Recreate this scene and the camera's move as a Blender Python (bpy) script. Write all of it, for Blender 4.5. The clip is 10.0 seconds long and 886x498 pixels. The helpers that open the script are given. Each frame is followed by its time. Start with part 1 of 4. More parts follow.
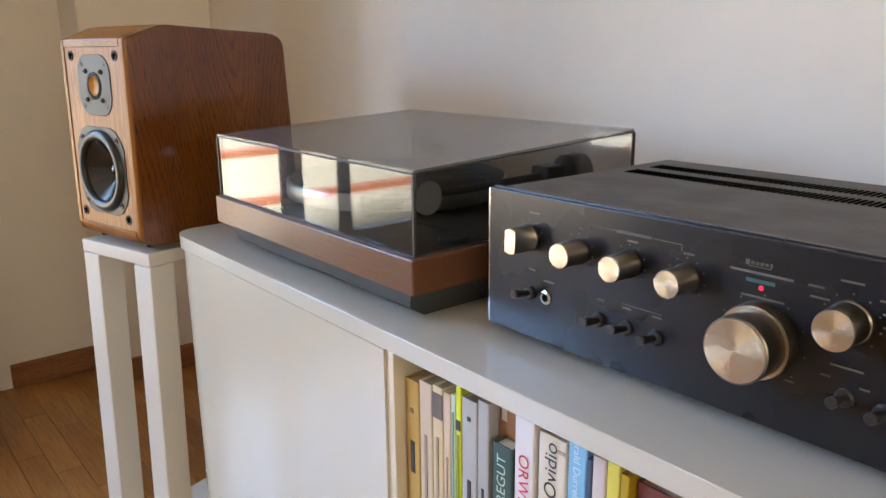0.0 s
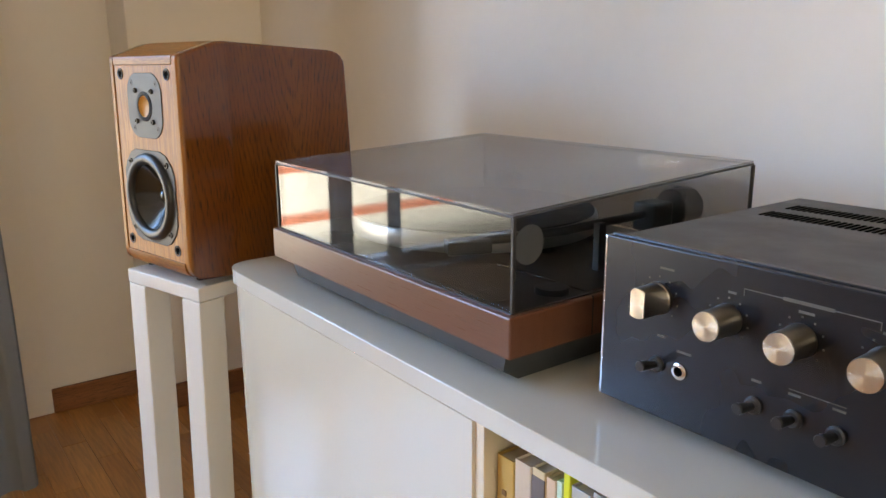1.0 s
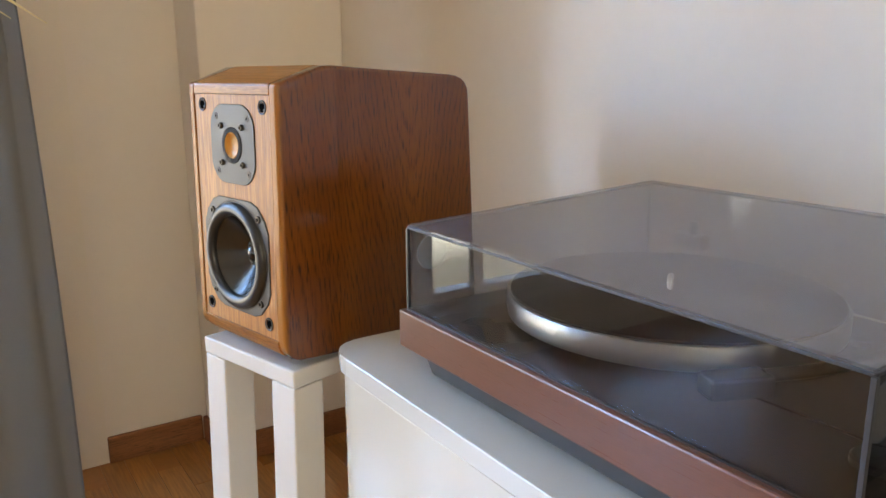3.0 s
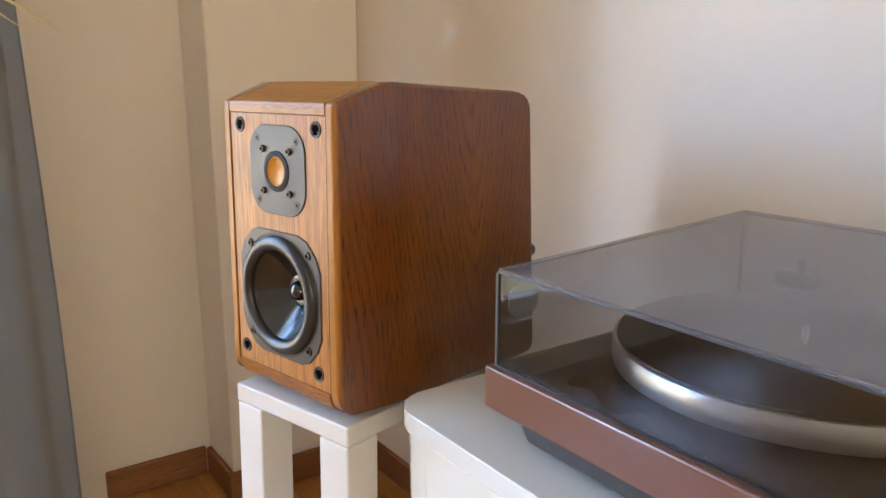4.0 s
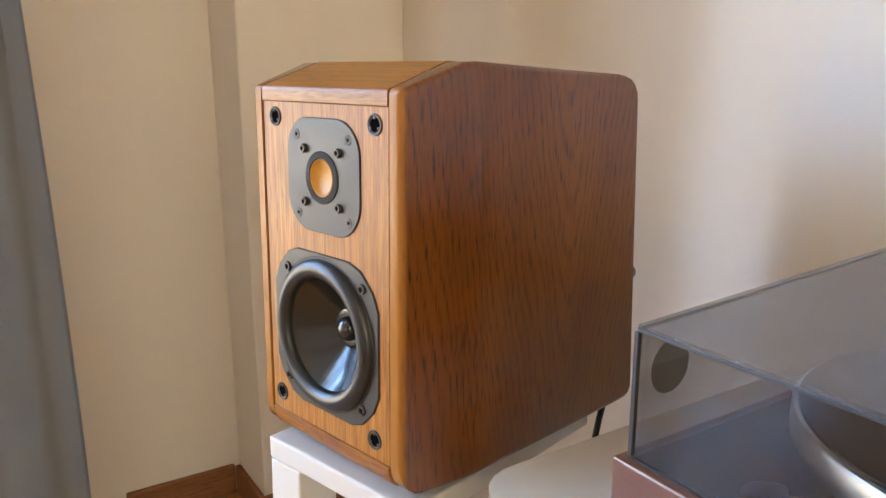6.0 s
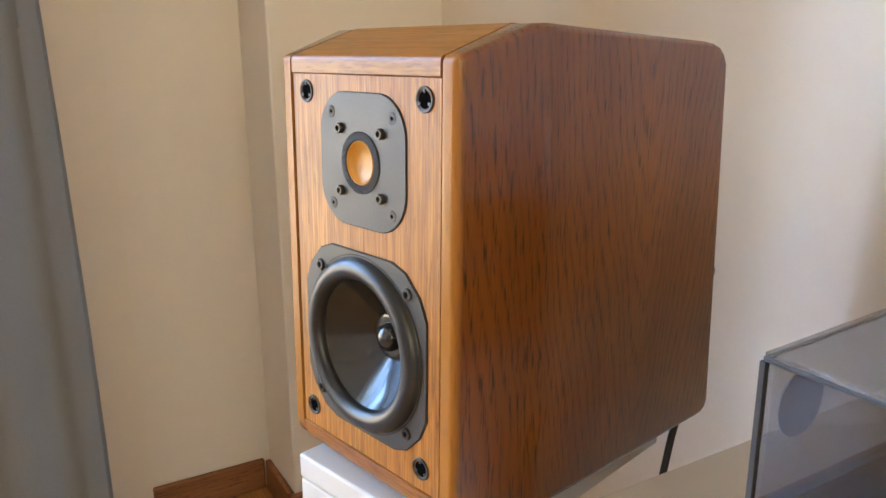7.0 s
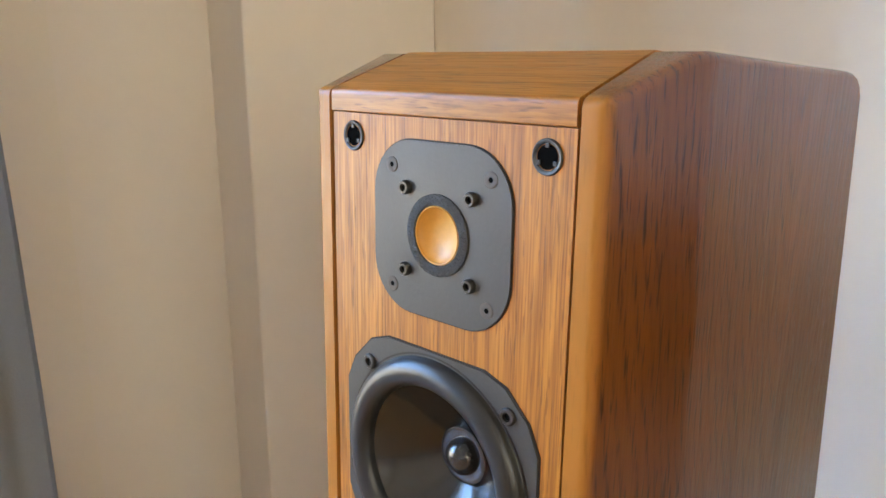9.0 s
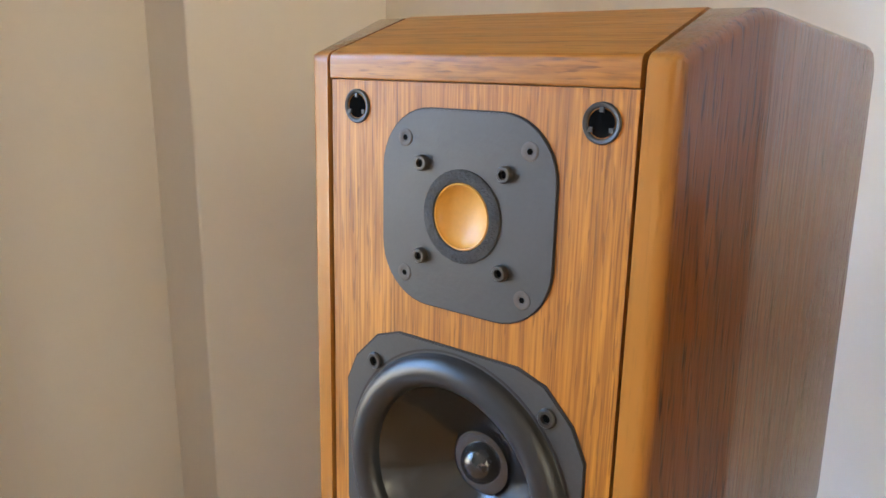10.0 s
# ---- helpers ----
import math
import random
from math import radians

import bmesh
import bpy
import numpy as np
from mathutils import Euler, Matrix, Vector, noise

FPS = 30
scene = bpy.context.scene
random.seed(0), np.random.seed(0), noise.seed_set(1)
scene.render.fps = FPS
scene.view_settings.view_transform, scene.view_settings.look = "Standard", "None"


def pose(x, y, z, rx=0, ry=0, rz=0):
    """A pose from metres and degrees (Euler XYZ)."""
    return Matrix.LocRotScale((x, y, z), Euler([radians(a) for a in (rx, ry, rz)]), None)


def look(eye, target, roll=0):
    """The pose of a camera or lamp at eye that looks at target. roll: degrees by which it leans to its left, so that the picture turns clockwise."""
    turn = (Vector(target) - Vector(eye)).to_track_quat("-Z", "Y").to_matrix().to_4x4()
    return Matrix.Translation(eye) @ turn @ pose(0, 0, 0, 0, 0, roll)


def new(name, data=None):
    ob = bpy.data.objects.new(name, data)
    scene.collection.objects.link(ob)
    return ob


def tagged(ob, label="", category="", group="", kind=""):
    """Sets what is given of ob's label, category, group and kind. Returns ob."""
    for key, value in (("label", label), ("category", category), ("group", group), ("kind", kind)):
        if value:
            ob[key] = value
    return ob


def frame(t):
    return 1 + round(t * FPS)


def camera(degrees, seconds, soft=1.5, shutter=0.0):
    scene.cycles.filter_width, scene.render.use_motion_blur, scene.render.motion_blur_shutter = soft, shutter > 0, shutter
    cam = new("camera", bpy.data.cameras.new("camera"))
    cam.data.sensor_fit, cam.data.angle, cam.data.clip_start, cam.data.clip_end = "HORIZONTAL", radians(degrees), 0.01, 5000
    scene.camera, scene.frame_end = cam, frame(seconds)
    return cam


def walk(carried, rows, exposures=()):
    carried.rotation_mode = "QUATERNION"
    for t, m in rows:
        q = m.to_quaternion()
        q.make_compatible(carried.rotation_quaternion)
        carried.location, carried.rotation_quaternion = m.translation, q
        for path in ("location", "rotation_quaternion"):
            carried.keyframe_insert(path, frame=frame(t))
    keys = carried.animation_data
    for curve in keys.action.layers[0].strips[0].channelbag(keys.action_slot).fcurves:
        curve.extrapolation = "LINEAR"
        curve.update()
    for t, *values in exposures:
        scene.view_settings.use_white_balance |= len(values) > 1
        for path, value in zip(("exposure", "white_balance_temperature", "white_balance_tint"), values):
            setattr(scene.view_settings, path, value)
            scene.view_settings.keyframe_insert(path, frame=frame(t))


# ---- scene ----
cam = camera(60.5, 10.0)
PATH = [
    (0, (0.043, 0.078, 0.915), (1.276, 1.567, 0.405), -0.5),
    (0.3, (0.049, 0.111, 0.92), (1.268, 1.617, 0.421), -0.4),
    (0.5, (0.052, 0.135, 0.92), (1.26, 1.652, 0.43), -0.4),
    (1, (0.073, 0.199, 0.92), (1.237, 1.756, 0.447), -0.4),
    (1.5, (0.102, 0.265, 0.918), (1.214, 1.863, 0.458), -0.5),
    (2, (0.109, 0.327, 0.934), (1.193, 1.943, 0.471), -0.5),
    (2.5, (0.117, 0.39, 0.94), (1.176, 2.024, 0.484), -0.3),
    (4, (0.089, 0.608, 0.955), (1.207, 2.208, 0.521), -0.1),
    (4.5, (0.094, 0.648, 0.959), (1.211, 2.248, 0.52), 0.1),
    (5, (0.119, 0.7, 0.963), (1.223, 2.307, 0.519), -0.1),
    (5.5, (0.137, 0.742, 0.957), (1.217, 2.365, 0.509), -0.1),
    (7, (0.184, 0.873, 0.938), (1.16, 2.543, 0.43), -0.3),
    (7.5, (0.195, 0.902, 0.935), (1.144, 2.586, 0.421), -0.4),
    (8, (0.193, 0.931, 0.934), (1.15, 2.608, 0.411), -0.5),
    (8.5, (0.1905, 0.9715, 0.939), (1.2, 2.627, 0.4505), -0.05),
    (9, (0.1885, 1.034, 0.9495), (1.2765, 2.641, 0.467), 0.0),
    (9.5, (0.1835, 1.0665, 0.9475), (1.3445, 2.6225, 0.469), 0.15),
    (10, (0.1775, 1.093, 0.932), (1.4125, 2.59, 0.4465), 0.6),
]
walk(cam, [(t, look(eye, target, roll)) for t, eye, target, roll in PATH], exposures=[(0.0, -0.48, 7480, 7), (2.5, -0.27, 7200, 6), (4.5, 0.01, 7400, 8), (7.0, 0.12, 7250, 6), (8.5, 0.20, 6700, 3), (10.0, 0.10, 6700, 4)])

# ---------------------------------------------------------------- world and light
world = bpy.data.worlds.new("world")
scene.world = world
world.use_nodes = True
wn = world.node_tree.nodes
sky = wn.new("ShaderNodeTexSky")
sky.sky_type = "NISHITA"
sky.sun_disc = False
sky.sun_elevation, sky.sun_rotation = radians(53), radians(-9)
world.node_tree.links.new(sky.outputs[0], wn["Background"].inputs[0])
wn["Background"].inputs[1].default_value = 0.12

sun = new("sun", bpy.data.lights.new("sun", "SUN"))
sun.data.energy, sun.data.angle, sun.data.color = 5.5, radians(0.5), (1.0, 0.93, 0.84)
sun.matrix_world = look((-0.35, 4.0, 3.0), (0.0, 1.75, 0.0))

WINDOW_LIGHT, FILL_LIGHT = 19.5, 6.8      # glow of the view outside the north window, and of the added south fill


# ---------------------------------------------------------------- materials
def material(name):
    m = bpy.data.materials.new(name)
    m.use_nodes = True
    t = m.node_tree
    return m, t.nodes, t.links, t.nodes["Principled BSDF"]


def mapped(n, l, scale, coord="Object"):
    tc, mp = n.new("ShaderNodeTexCoord"), n.new("ShaderNodeMapping")
    mp.inputs["Scale"].default_value = scale
    l.new(tc.outputs[coord], mp.inputs[0])
    return mp.outputs[0]


def noise_node(n, l, vec, scale, detail=4.0, rough=0.55, distort=0.0):
    t = n.new("ShaderNodeTexNoise")
    t.inputs["Scale"].default_value, t.inputs["Detail"].default_value = scale, detail
    t.inputs["Roughness"].default_value, t.inputs["Distortion"].default_value = rough, distort
    l.new(vec, t.inputs["Vector"])
    return t.outputs["Fac"]


def ramp(n, l, fac, stops):
    r = n.new("ShaderNodeValToRGB")
    e = r.color_ramp.elements
    while len(e) < len(stops):
        e.new(0.5)
    for k, (p, c) in zip(e, stops):
        k.position = p
        k.color = (*c, 1) if len(c) == 3 else c
    l.new(fac, r.inputs[0])
    return r.outputs[0]


def grey(v):
    return (v, v, v)


def mixed(n, l, fac, a, b, blend="MIX"):
    m = n.new("ShaderNodeMix")
    m.data_type, m.blend_type = "RGBA", blend
    for socket, value in ((m.inputs[0], fac), (m.inputs[6], a), (m.inputs[7], b)):
        if hasattr(value, "links"):
            l.new(value, socket)
        elif isinstance(value, float):
            socket.default_value = value
        else:
            socket.default_value = (*value, 1)
    return m.outputs[2]


def bumped(n, l, b, height, strength, distance):
    k = n.new("ShaderNodeBump")
    k.inputs["Strength"].default_value, k.inputs["Distance"].default_value = strength, distance
    l.new(height, k.inputs["Height"])
    l.new(k.outputs[0], b.inputs["Normal"])


def plain(name, colour, rough, metal=0.0, spread=0.12, scale=40.0, bump=0.0, coat=0.0, specular=0.5):
    """A surface with a slight two-scale unevenness in colour and gloss."""
    m, n, l, b = material(name)
    v = mapped(n, l, (1, 1, 1))
    fine, broad = noise_node(n, l, v, scale * 6), noise_node(n, l, v, scale * 0.25, 3)
    c1 = tuple(max(0.0, k * (1 - spread)) for k in colour)
    c2 = tuple(min(1.0, k * (1 + spread)) for k in colour)
    base = mixed(n, l, broad, c1, c2)
    l.new(mixed(n, l, 0.25, base, ramp(n, l, fine, [(0.3, c1), (0.7, c2)])), b.inputs["Base Color"])
    l.new(ramp(n, l, broad, [(0.25, grey(rough * 0.8)), (0.75, grey(min(1, rough * 1.2)))]), b.inputs["Roughness"])
    b.inputs["Metallic"].default_value = metal
    b.inputs["Coat Weight"].default_value = coat
    b.inputs["Coat Roughness"].default_value = 0.06
    b.inputs["Specular IOR Level"].default_value = specular
    if bump:
        bumped(n, l, b, fine, bump, 0.001)
    return m


def wood(name, dark, mid, light, grain="Z", rough=0.34, coat=0.25, arch=None, pore=0.7, ring=0.26, fine=0.45, dash=600, dash_length=45, sheen=0.16, front_lit=False):
    """Open-pored oiled timber: broad tone, growth rings, fine fibres and short dark pores along the grain.
    arch: depth at which the growth rings form nested arches, as on flat-sawn boards."""
    m, n, l, b = material(name)
    along = {"X": 0, "Y": 1, "Z": 2}[grain]

    def stretched(across, length):
        s = [across] * 3
        s[along] = length
        return mapped(n, l, s)

    def calc(op, a, b, c=None):
        k = n.new("ShaderNodeMath")
        k.operation = op
        for socket, value in zip(k.inputs, (a, b, c)):
            if hasattr(value, "links"):
                l.new(value, socket)
            elif value is not None:
                socket.default_value = value
        return k.outputs[0]

    broad = noise_node(n, l, stretched(16, 2.4), 1.0, 4, 0.5, 0.6)
    fibre = noise_node(n, l, stretched(700, 16), 1.0, 3, 0.6)
    pores = noise_node(n, l, stretched(620, 45), 1.0, 2, 0.5)
    dashes = noise_node(n, l, stretched(dash, dash_length), 1.0, 3, 0.6)
    rings = n.new("ShaderNodeTexWave")
    rings.wave_type, rings.bands_direction = "BANDS", "X"
    rings.inputs["Detail"].default_value = 3.0
    rings.inputs["Detail Scale"].default_value = 1.6
    cb = n.new("ShaderNodeCombineXYZ")
    axis = n.new("ShaderNodeSeparateXYZ")
    if arch is None:
        rings.inputs["Scale"].default_value, rings.inputs["Distortion"].default_value = 24.0, 7.0
        l.new(stretched(1.0, 0.05), axis.inputs[0])
        l.new(axis.outputs[1 if grain == "X" else 0], cb.inputs[0])
        l.new(axis.outputs[along], cb.inputs[2])
    else:
        rings.inputs["Scale"].default_value, rings.inputs["Distortion"].default_value = 7.0, 1.1
        l.new(mapped(n, l, (1, 1, 1)), axis.inputs[0])
        wob = noise_node(n, l, mapped(n, l, (7, 9, 3)), 1.0, 3, 0.5)
        off = calc("MULTIPLY_ADD", wob, 0.08, -0.04 - arch)
        t = calc("ADD", axis.outputs[1], off)
        f = calc("MULTIPLY_ADD", calc("SQRT", calc("MULTIPLY_ADD", t, t, 0.00025), 0.0), -6.0, axis.outputs[2])
        l.new(f, cb.inputs[0])
    l.new(cb.outputs[0], rings.inputs["Vector"])
    c = ramp(n, l, broad, [(0.28, dark), (0.52, mid), (0.78, light)])
    c = mixed(n, l, 0.14, c, ramp(n, l, rings.outputs["Fac"], [(0.05, dark), (0.45, mid), (0.95, light)]))
    broken = calc("MULTIPLY", ramp(n, l, rings.outputs["Fac"], [(0.03, grey(1.0)), (0.34, grey(0.10))]), ramp(n, l, dashes, [(0.38, grey(1.0)), (0.54, grey(0.06))]))
    c = mixed(n, l, calc("MULTIPLY", broken, ring), c, tuple(k * 0.28 for k in dark))
    c = mixed(n, l, ramp(n, l, fibre, [(0.36, grey(fine)), (0.62, grey(0.0))]), c, tuple(k * 0.66 for k in dark))
    c = mixed(n, l, ramp(n, l, pores, [(0.34, grey(pore)), (0.40, grey(0.0))]), c, tuple(k * 0.30 for k in dark))
    l.new(c, b.inputs["Base Color"])
    l.new(ramp(n, l, fibre, [(0.3, grey(rough * 1.3)), (0.7, grey(rough * 0.85))]), b.inputs["Roughness"])
    b.inputs["Specular IOR Level"].default_value = 0.2
    b.inputs["Coat Weight"].default_value, b.inputs["Coat Roughness"].default_value = coat, sheen
    if front_lit:                                          # front-lit look of the front edge put into colour; coat nearly off there
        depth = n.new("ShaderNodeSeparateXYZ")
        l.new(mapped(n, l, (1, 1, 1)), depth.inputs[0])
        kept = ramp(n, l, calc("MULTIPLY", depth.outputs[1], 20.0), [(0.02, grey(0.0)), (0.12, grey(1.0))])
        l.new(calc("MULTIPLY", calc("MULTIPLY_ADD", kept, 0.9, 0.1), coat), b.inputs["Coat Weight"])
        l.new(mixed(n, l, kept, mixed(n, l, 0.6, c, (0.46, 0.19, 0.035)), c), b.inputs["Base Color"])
    h = mixed(n, l, 0.5, ramp(n, l, pores, [(0.33, grey(0)), (0.42, grey(1))]), fibre)
    bumped(n, l, b, h, 0.22 + 0.3 * max(0.0, fine - 0.45), 0.0006)
    return m


def brushed(name, colour, rough=0.28):
    """Turned metal: fine concentric lines round the local Y axis."""
    m, n, l, b = material(name)
    v = mapped(n, l, (1, 0.0, 1))
    w = n.new("ShaderNodeTexWave")
    w.wave_type, w.rings_direction = "RINGS", "SPHERICAL"
    w.inputs["Scale"].default_value, w.inputs["Distortion"].default_value = 900, 1.5
    l.new(v, w.inputs["Vector"])
    l.new(ramp(n, l, w.outputs["Fac"], [(0, tuple(k * 0.86 for k in colour)), (1, colour)]), b.inputs["Base Color"])
    b.inputs["Metallic"].default_value, b.inputs["Roughness"].default_value = 1.0, rough
    b.inputs["Anisotropic"].default_value = 0.85
    tg = n.new("ShaderNodeTangent")
    tg.direction_type, tg.axis = "RADIAL", "Y"
    l.new(tg.outputs[0], b.inputs["Tangent"])
    bumped(n, l, b, w.outputs["Fac"], 0.1, 0.0002)
    return m


def glass(name, colour, rough=0.02, base=0.04, dust=0.0):
    """Clear or tinted sheet: see-through with a tint; gloss grows towards grazing views, alike on both sides of the sheet."""
    m, n, l, b = material(name)
    tr, gl, lw, mx = n.new("ShaderNodeBsdfTransparent"), n.new("ShaderNodeBsdfGlossy"), n.new("ShaderNodeLayerWeight"), n.new("ShaderNodeMixShader")
    pw, ma = n.new("ShaderNodeMath"), n.new("ShaderNodeMath")
    tr.inputs[0].default_value = (*colour, 1)
    gl.inputs["Roughness"].default_value = rough
    lw.inputs["Blend"].default_value = 0.5
    pw.operation, pw.inputs[1].default_value = "POWER", 5.0
    ma.operation, ma.inputs[1].default_value, ma.inputs[2].default_value = "MULTIPLY_ADD", 1 - base, base
    l.new(lw.outputs["Facing"], pw.inputs[0])
    l.new(pw.outputs[0], ma.inputs[0])
    l.new(ma.outputs[0], mx.inputs[0])
    l.new(tr.outputs[0], mx.inputs[1])
    l.new(gl.outputs[0], mx.inputs[2])
    out = mx.outputs[0]
    if dust:                                          # a thin uneven film of dust and fine scratches
        df, m2 = n.new("ShaderNodeBsdfDiffuse"), n.new("ShaderNodeMixShader")
        df.inputs[0].default_value = (0.55, 0.55, 0.56, 1)
        v = mapped(n, l, (1, 1, 1))
        l.new(ramp(n, l, noise_node(n, l, v, 14.0, 5, 0.6), [(0.3, grey(dust * 0.6)), (0.7, grey(dust * 1.3))]), m2.inputs[0])
        l.new(out, m2.inputs[1])
        l.new(df.outputs[0], m2.inputs[2])
        out = m2.outputs[0]
    l.new(out, n["Material Output"].inputs[0])
    return m


WALL = plain("wall_plaster", (0.71, 0.627, 0.525), 0.9, spread=0.035, scale=5, bump=0.08)
CEILING = plain("ceiling_paint", (0.82, 0.81, 0.78), 0.9, spread=0.02, scale=5)
CASING = plain("casing_paint", (0.70, 0.618, 0.497), 0.6, spread=0.03, scale=8)
LACQUER = plain("white_gloss_lacquer", (0.56, 0.51, 0.41), 0.07, spread=0.012, scale=6, coat=0.6)
BOARD = plain("white_board", (0.54, 0.505, 0.43), 0.14, spread=0.015, scale=8, coat=0.4)
CARCASS = plain("cream_carcass", (0.66, 0.58, 0.45), 0.5, spread=0.03, scale=8)
STAND_WHITE = plain("stand_white_paint", (0.60, 0.565, 0.51), 0.5, spread=0.035, scale=18, bump=0.12)
SKIRT = wood("skirting_wood", (0.20, 0.075, 0.03), (0.27, 0.11, 0.045), (0.33, 0.14, 0.06), "X", 0.45, 0.1)
SIDE_WOOD = wood("cheek_wood", (0.098, 0.0245, 0.0015), (0.138, 0.0370, 0.0023), (0.178, 0.0525, 0.0042), "Z", 0.36, 1.0, arch=0.185, pore=0.65, ring=0.9, fine=0.15, dash=620, sheen=0.04, front_lit=True)
BAFFLE_WOOD = wood("baffle_wood", (0.36, 0.120, 0.011), (0.46, 0.172, 0.020), (0.55, 0.232, 0.038), "Z", 0.40, 0.35, pore=0.5, ring=0.95, fine=0.95, dash=1000, dash_length=15, sheen=0.42)
RAIL_WOOD = wood("rail_wood", (0.29, 0.098, 0.012), (0.38, 0.142, 0.020), (0.46, 0.190, 0.034), "X", 0.36, 0.25, pore=0.6, ring=0.6, fine=0.5, sheen=0.28)
GROOVE = plain("groove_black", (0.018, 0.012, 0.008), 0.8)
FLANGE = plain("flange_black", (0.036, 0.034, 0.030), 0.45, spread=0.2, scale=60, bump=0.15, specular=0.45)
FOAM = plain("felt_ring", (0.036, 0.034, 0.031), 0.95, spread=0.9, scale=120, bump=1.0)
RUBBER = plain("surround_rubber", (0.015, 0.015, 0.015), 0.36, spread=0.25, scale=50)
CONE = plain("cone_black", (0.013, 0.012, 0.011), 0.22, spread=0.35, scale=16, coat=0.3)
CAP = plain("dust_cap", (0.02, 0.02, 0.02), 0.18, spread=0.3, scale=60, coat=0.5)
AMBER = plain("amber_dome", (0.56, 0.27, 0.045), 0.48, spread=0.2, scale=70, coat=0.06)
SCREW = plain("screw_black", (0.05, 0.045, 0.04), 0.4, 0.6, spread=0.3, scale=200)
HOLE = plain("hole_black", (0.004, 0.004, 0.004), 0.9, specular=0.0)
DIRT = plain("screw_rust", (0.075, 0.062, 0.050), 0.6, 0.3, spread=0.4, scale=300)
MAHOGANY = wood("plinth_wood", (0.118, 0.047, 0.026), (0.134, 0.054, 0.030), (0.148, 0.061, 0.034), "X", 0.30, 0.35, pore=0.1, ring=0.08, fine=0.15)
TT_BASE = plain("turntable_base", (0.030, 0.033, 0.036), 0.6)
DECK = plain("turntable_deck", (0.026, 0.018, 0.014), 0.30, spread=0.15, scale=20, specular=0.25)
RIM = plain("platter_rim", (0.50, 0.49, 0.46), 0.36, 1.0, spread=0.05, scale=30)
MAT = plain("platter_mat", (0.012, 0.012, 0.013), 0.55, spread=0.3, scale=90, bump=0.3)
BLACK_PLASTIC = plain("black_plastic", (0.014, 0.014, 0.015), 0.32, spread=0.2)
SMOKE = glass("smoked_acrylic", (0.79, 0.795, 0.80), 0.015)
SMOKE_TOP = glass("dusty_smoked_acrylic", (0.68, 0.685, 0.69), 0.03, dust=0.10)
SMOKE_EDGE = plain("acrylic_edge", (0.035, 0.035, 0.037), 0.4, spread=0.15, specular=0.3)
DISC_GREY = plain("grey_disc", (0.19, 0.192, 0.195), 0.55)
FACE = plain("amp_face", (0.008, 0.009, 0.012), 0.27, spread=0.2, scale=30, bump=0.04, specular=0.4)
COVER = plain("amp_cover", (0.062, 0.058, 0.052), 0.58, spread=0.14, scale=90, bump=0.35)
CHROME = plain("chrome_trim", (0.75, 0.73, 0.70), 0.15, 1.0, spread=0.05)
KNOB = brushed("knob_face", (0.64, 0.565, 0.44), 0.26)
KNOB_SIDE = plain("knob_side", (0.24, 0.21, 0.175), 0.30, 1.0, spread=0.15, scale=80)
PRINT = plain("amp_print", (0.10, 0.092, 0.072), 0.6)
PRINT_TEAL = plain("amp_print_teal", (0.02, 0.085, 0.078), 0.6)
CURTAIN = plain("curtain_cloth", (0.25, 0.242, 0.23), 0.95, spread=0.08, scale=70, bump=0.4)
SHEER = plain("light_curtain", (0.60, 0.585, 0.55), 0.95, spread=0.05, scale=70, bump=0.3)
FRAME_PAINT = plain("window_paint", (0.72, 0.70, 0.66), 0.4, spread=0.03)
PANE = glass("window_glass", (0.97, 0.98, 0.97), 0.0)
CABLE = plain("cable_black", (0.02, 0.02, 0.02), 0.5)
LEAF = plain("leaf_green", (0.10, 0.20, 0.03), 0.45, spread=0.3, scale=60)
LEAF_DRY = plain("leaf_tip", (0.66, 0.56, 0.30), 0.55, spread=0.2, scale=60)
PAPER = plain("page_paper", (0.55, 0.48, 0.36), 0.9, spread=0.1, scale=120)

m, n_, l_, b_ = material("red_led")
b_.inputs["Base Color"].default_value = (0.5, 0.0, 0.02, 1)
b_.inputs["Emission Color"].default_value = (1.0, 0.01, 0.06, 1)
b_.inputs["Emission Strength"].default_value = 1.2
LED = m

# views outside the windows: a sunlit facade with a red awning, an added light column, a plain fill
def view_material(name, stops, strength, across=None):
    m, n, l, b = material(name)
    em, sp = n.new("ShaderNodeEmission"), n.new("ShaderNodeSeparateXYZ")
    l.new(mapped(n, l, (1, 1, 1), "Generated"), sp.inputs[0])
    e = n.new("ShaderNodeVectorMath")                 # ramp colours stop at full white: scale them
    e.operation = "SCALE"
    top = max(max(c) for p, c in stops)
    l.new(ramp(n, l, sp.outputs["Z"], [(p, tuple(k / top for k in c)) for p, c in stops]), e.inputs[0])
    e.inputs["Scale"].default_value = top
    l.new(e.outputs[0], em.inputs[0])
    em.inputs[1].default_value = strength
    if across:                                        # brightness by X, for one added bright column
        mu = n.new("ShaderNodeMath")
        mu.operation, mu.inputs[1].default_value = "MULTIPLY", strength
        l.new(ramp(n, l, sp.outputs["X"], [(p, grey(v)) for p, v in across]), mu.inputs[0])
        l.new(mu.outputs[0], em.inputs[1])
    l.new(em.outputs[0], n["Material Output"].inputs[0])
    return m


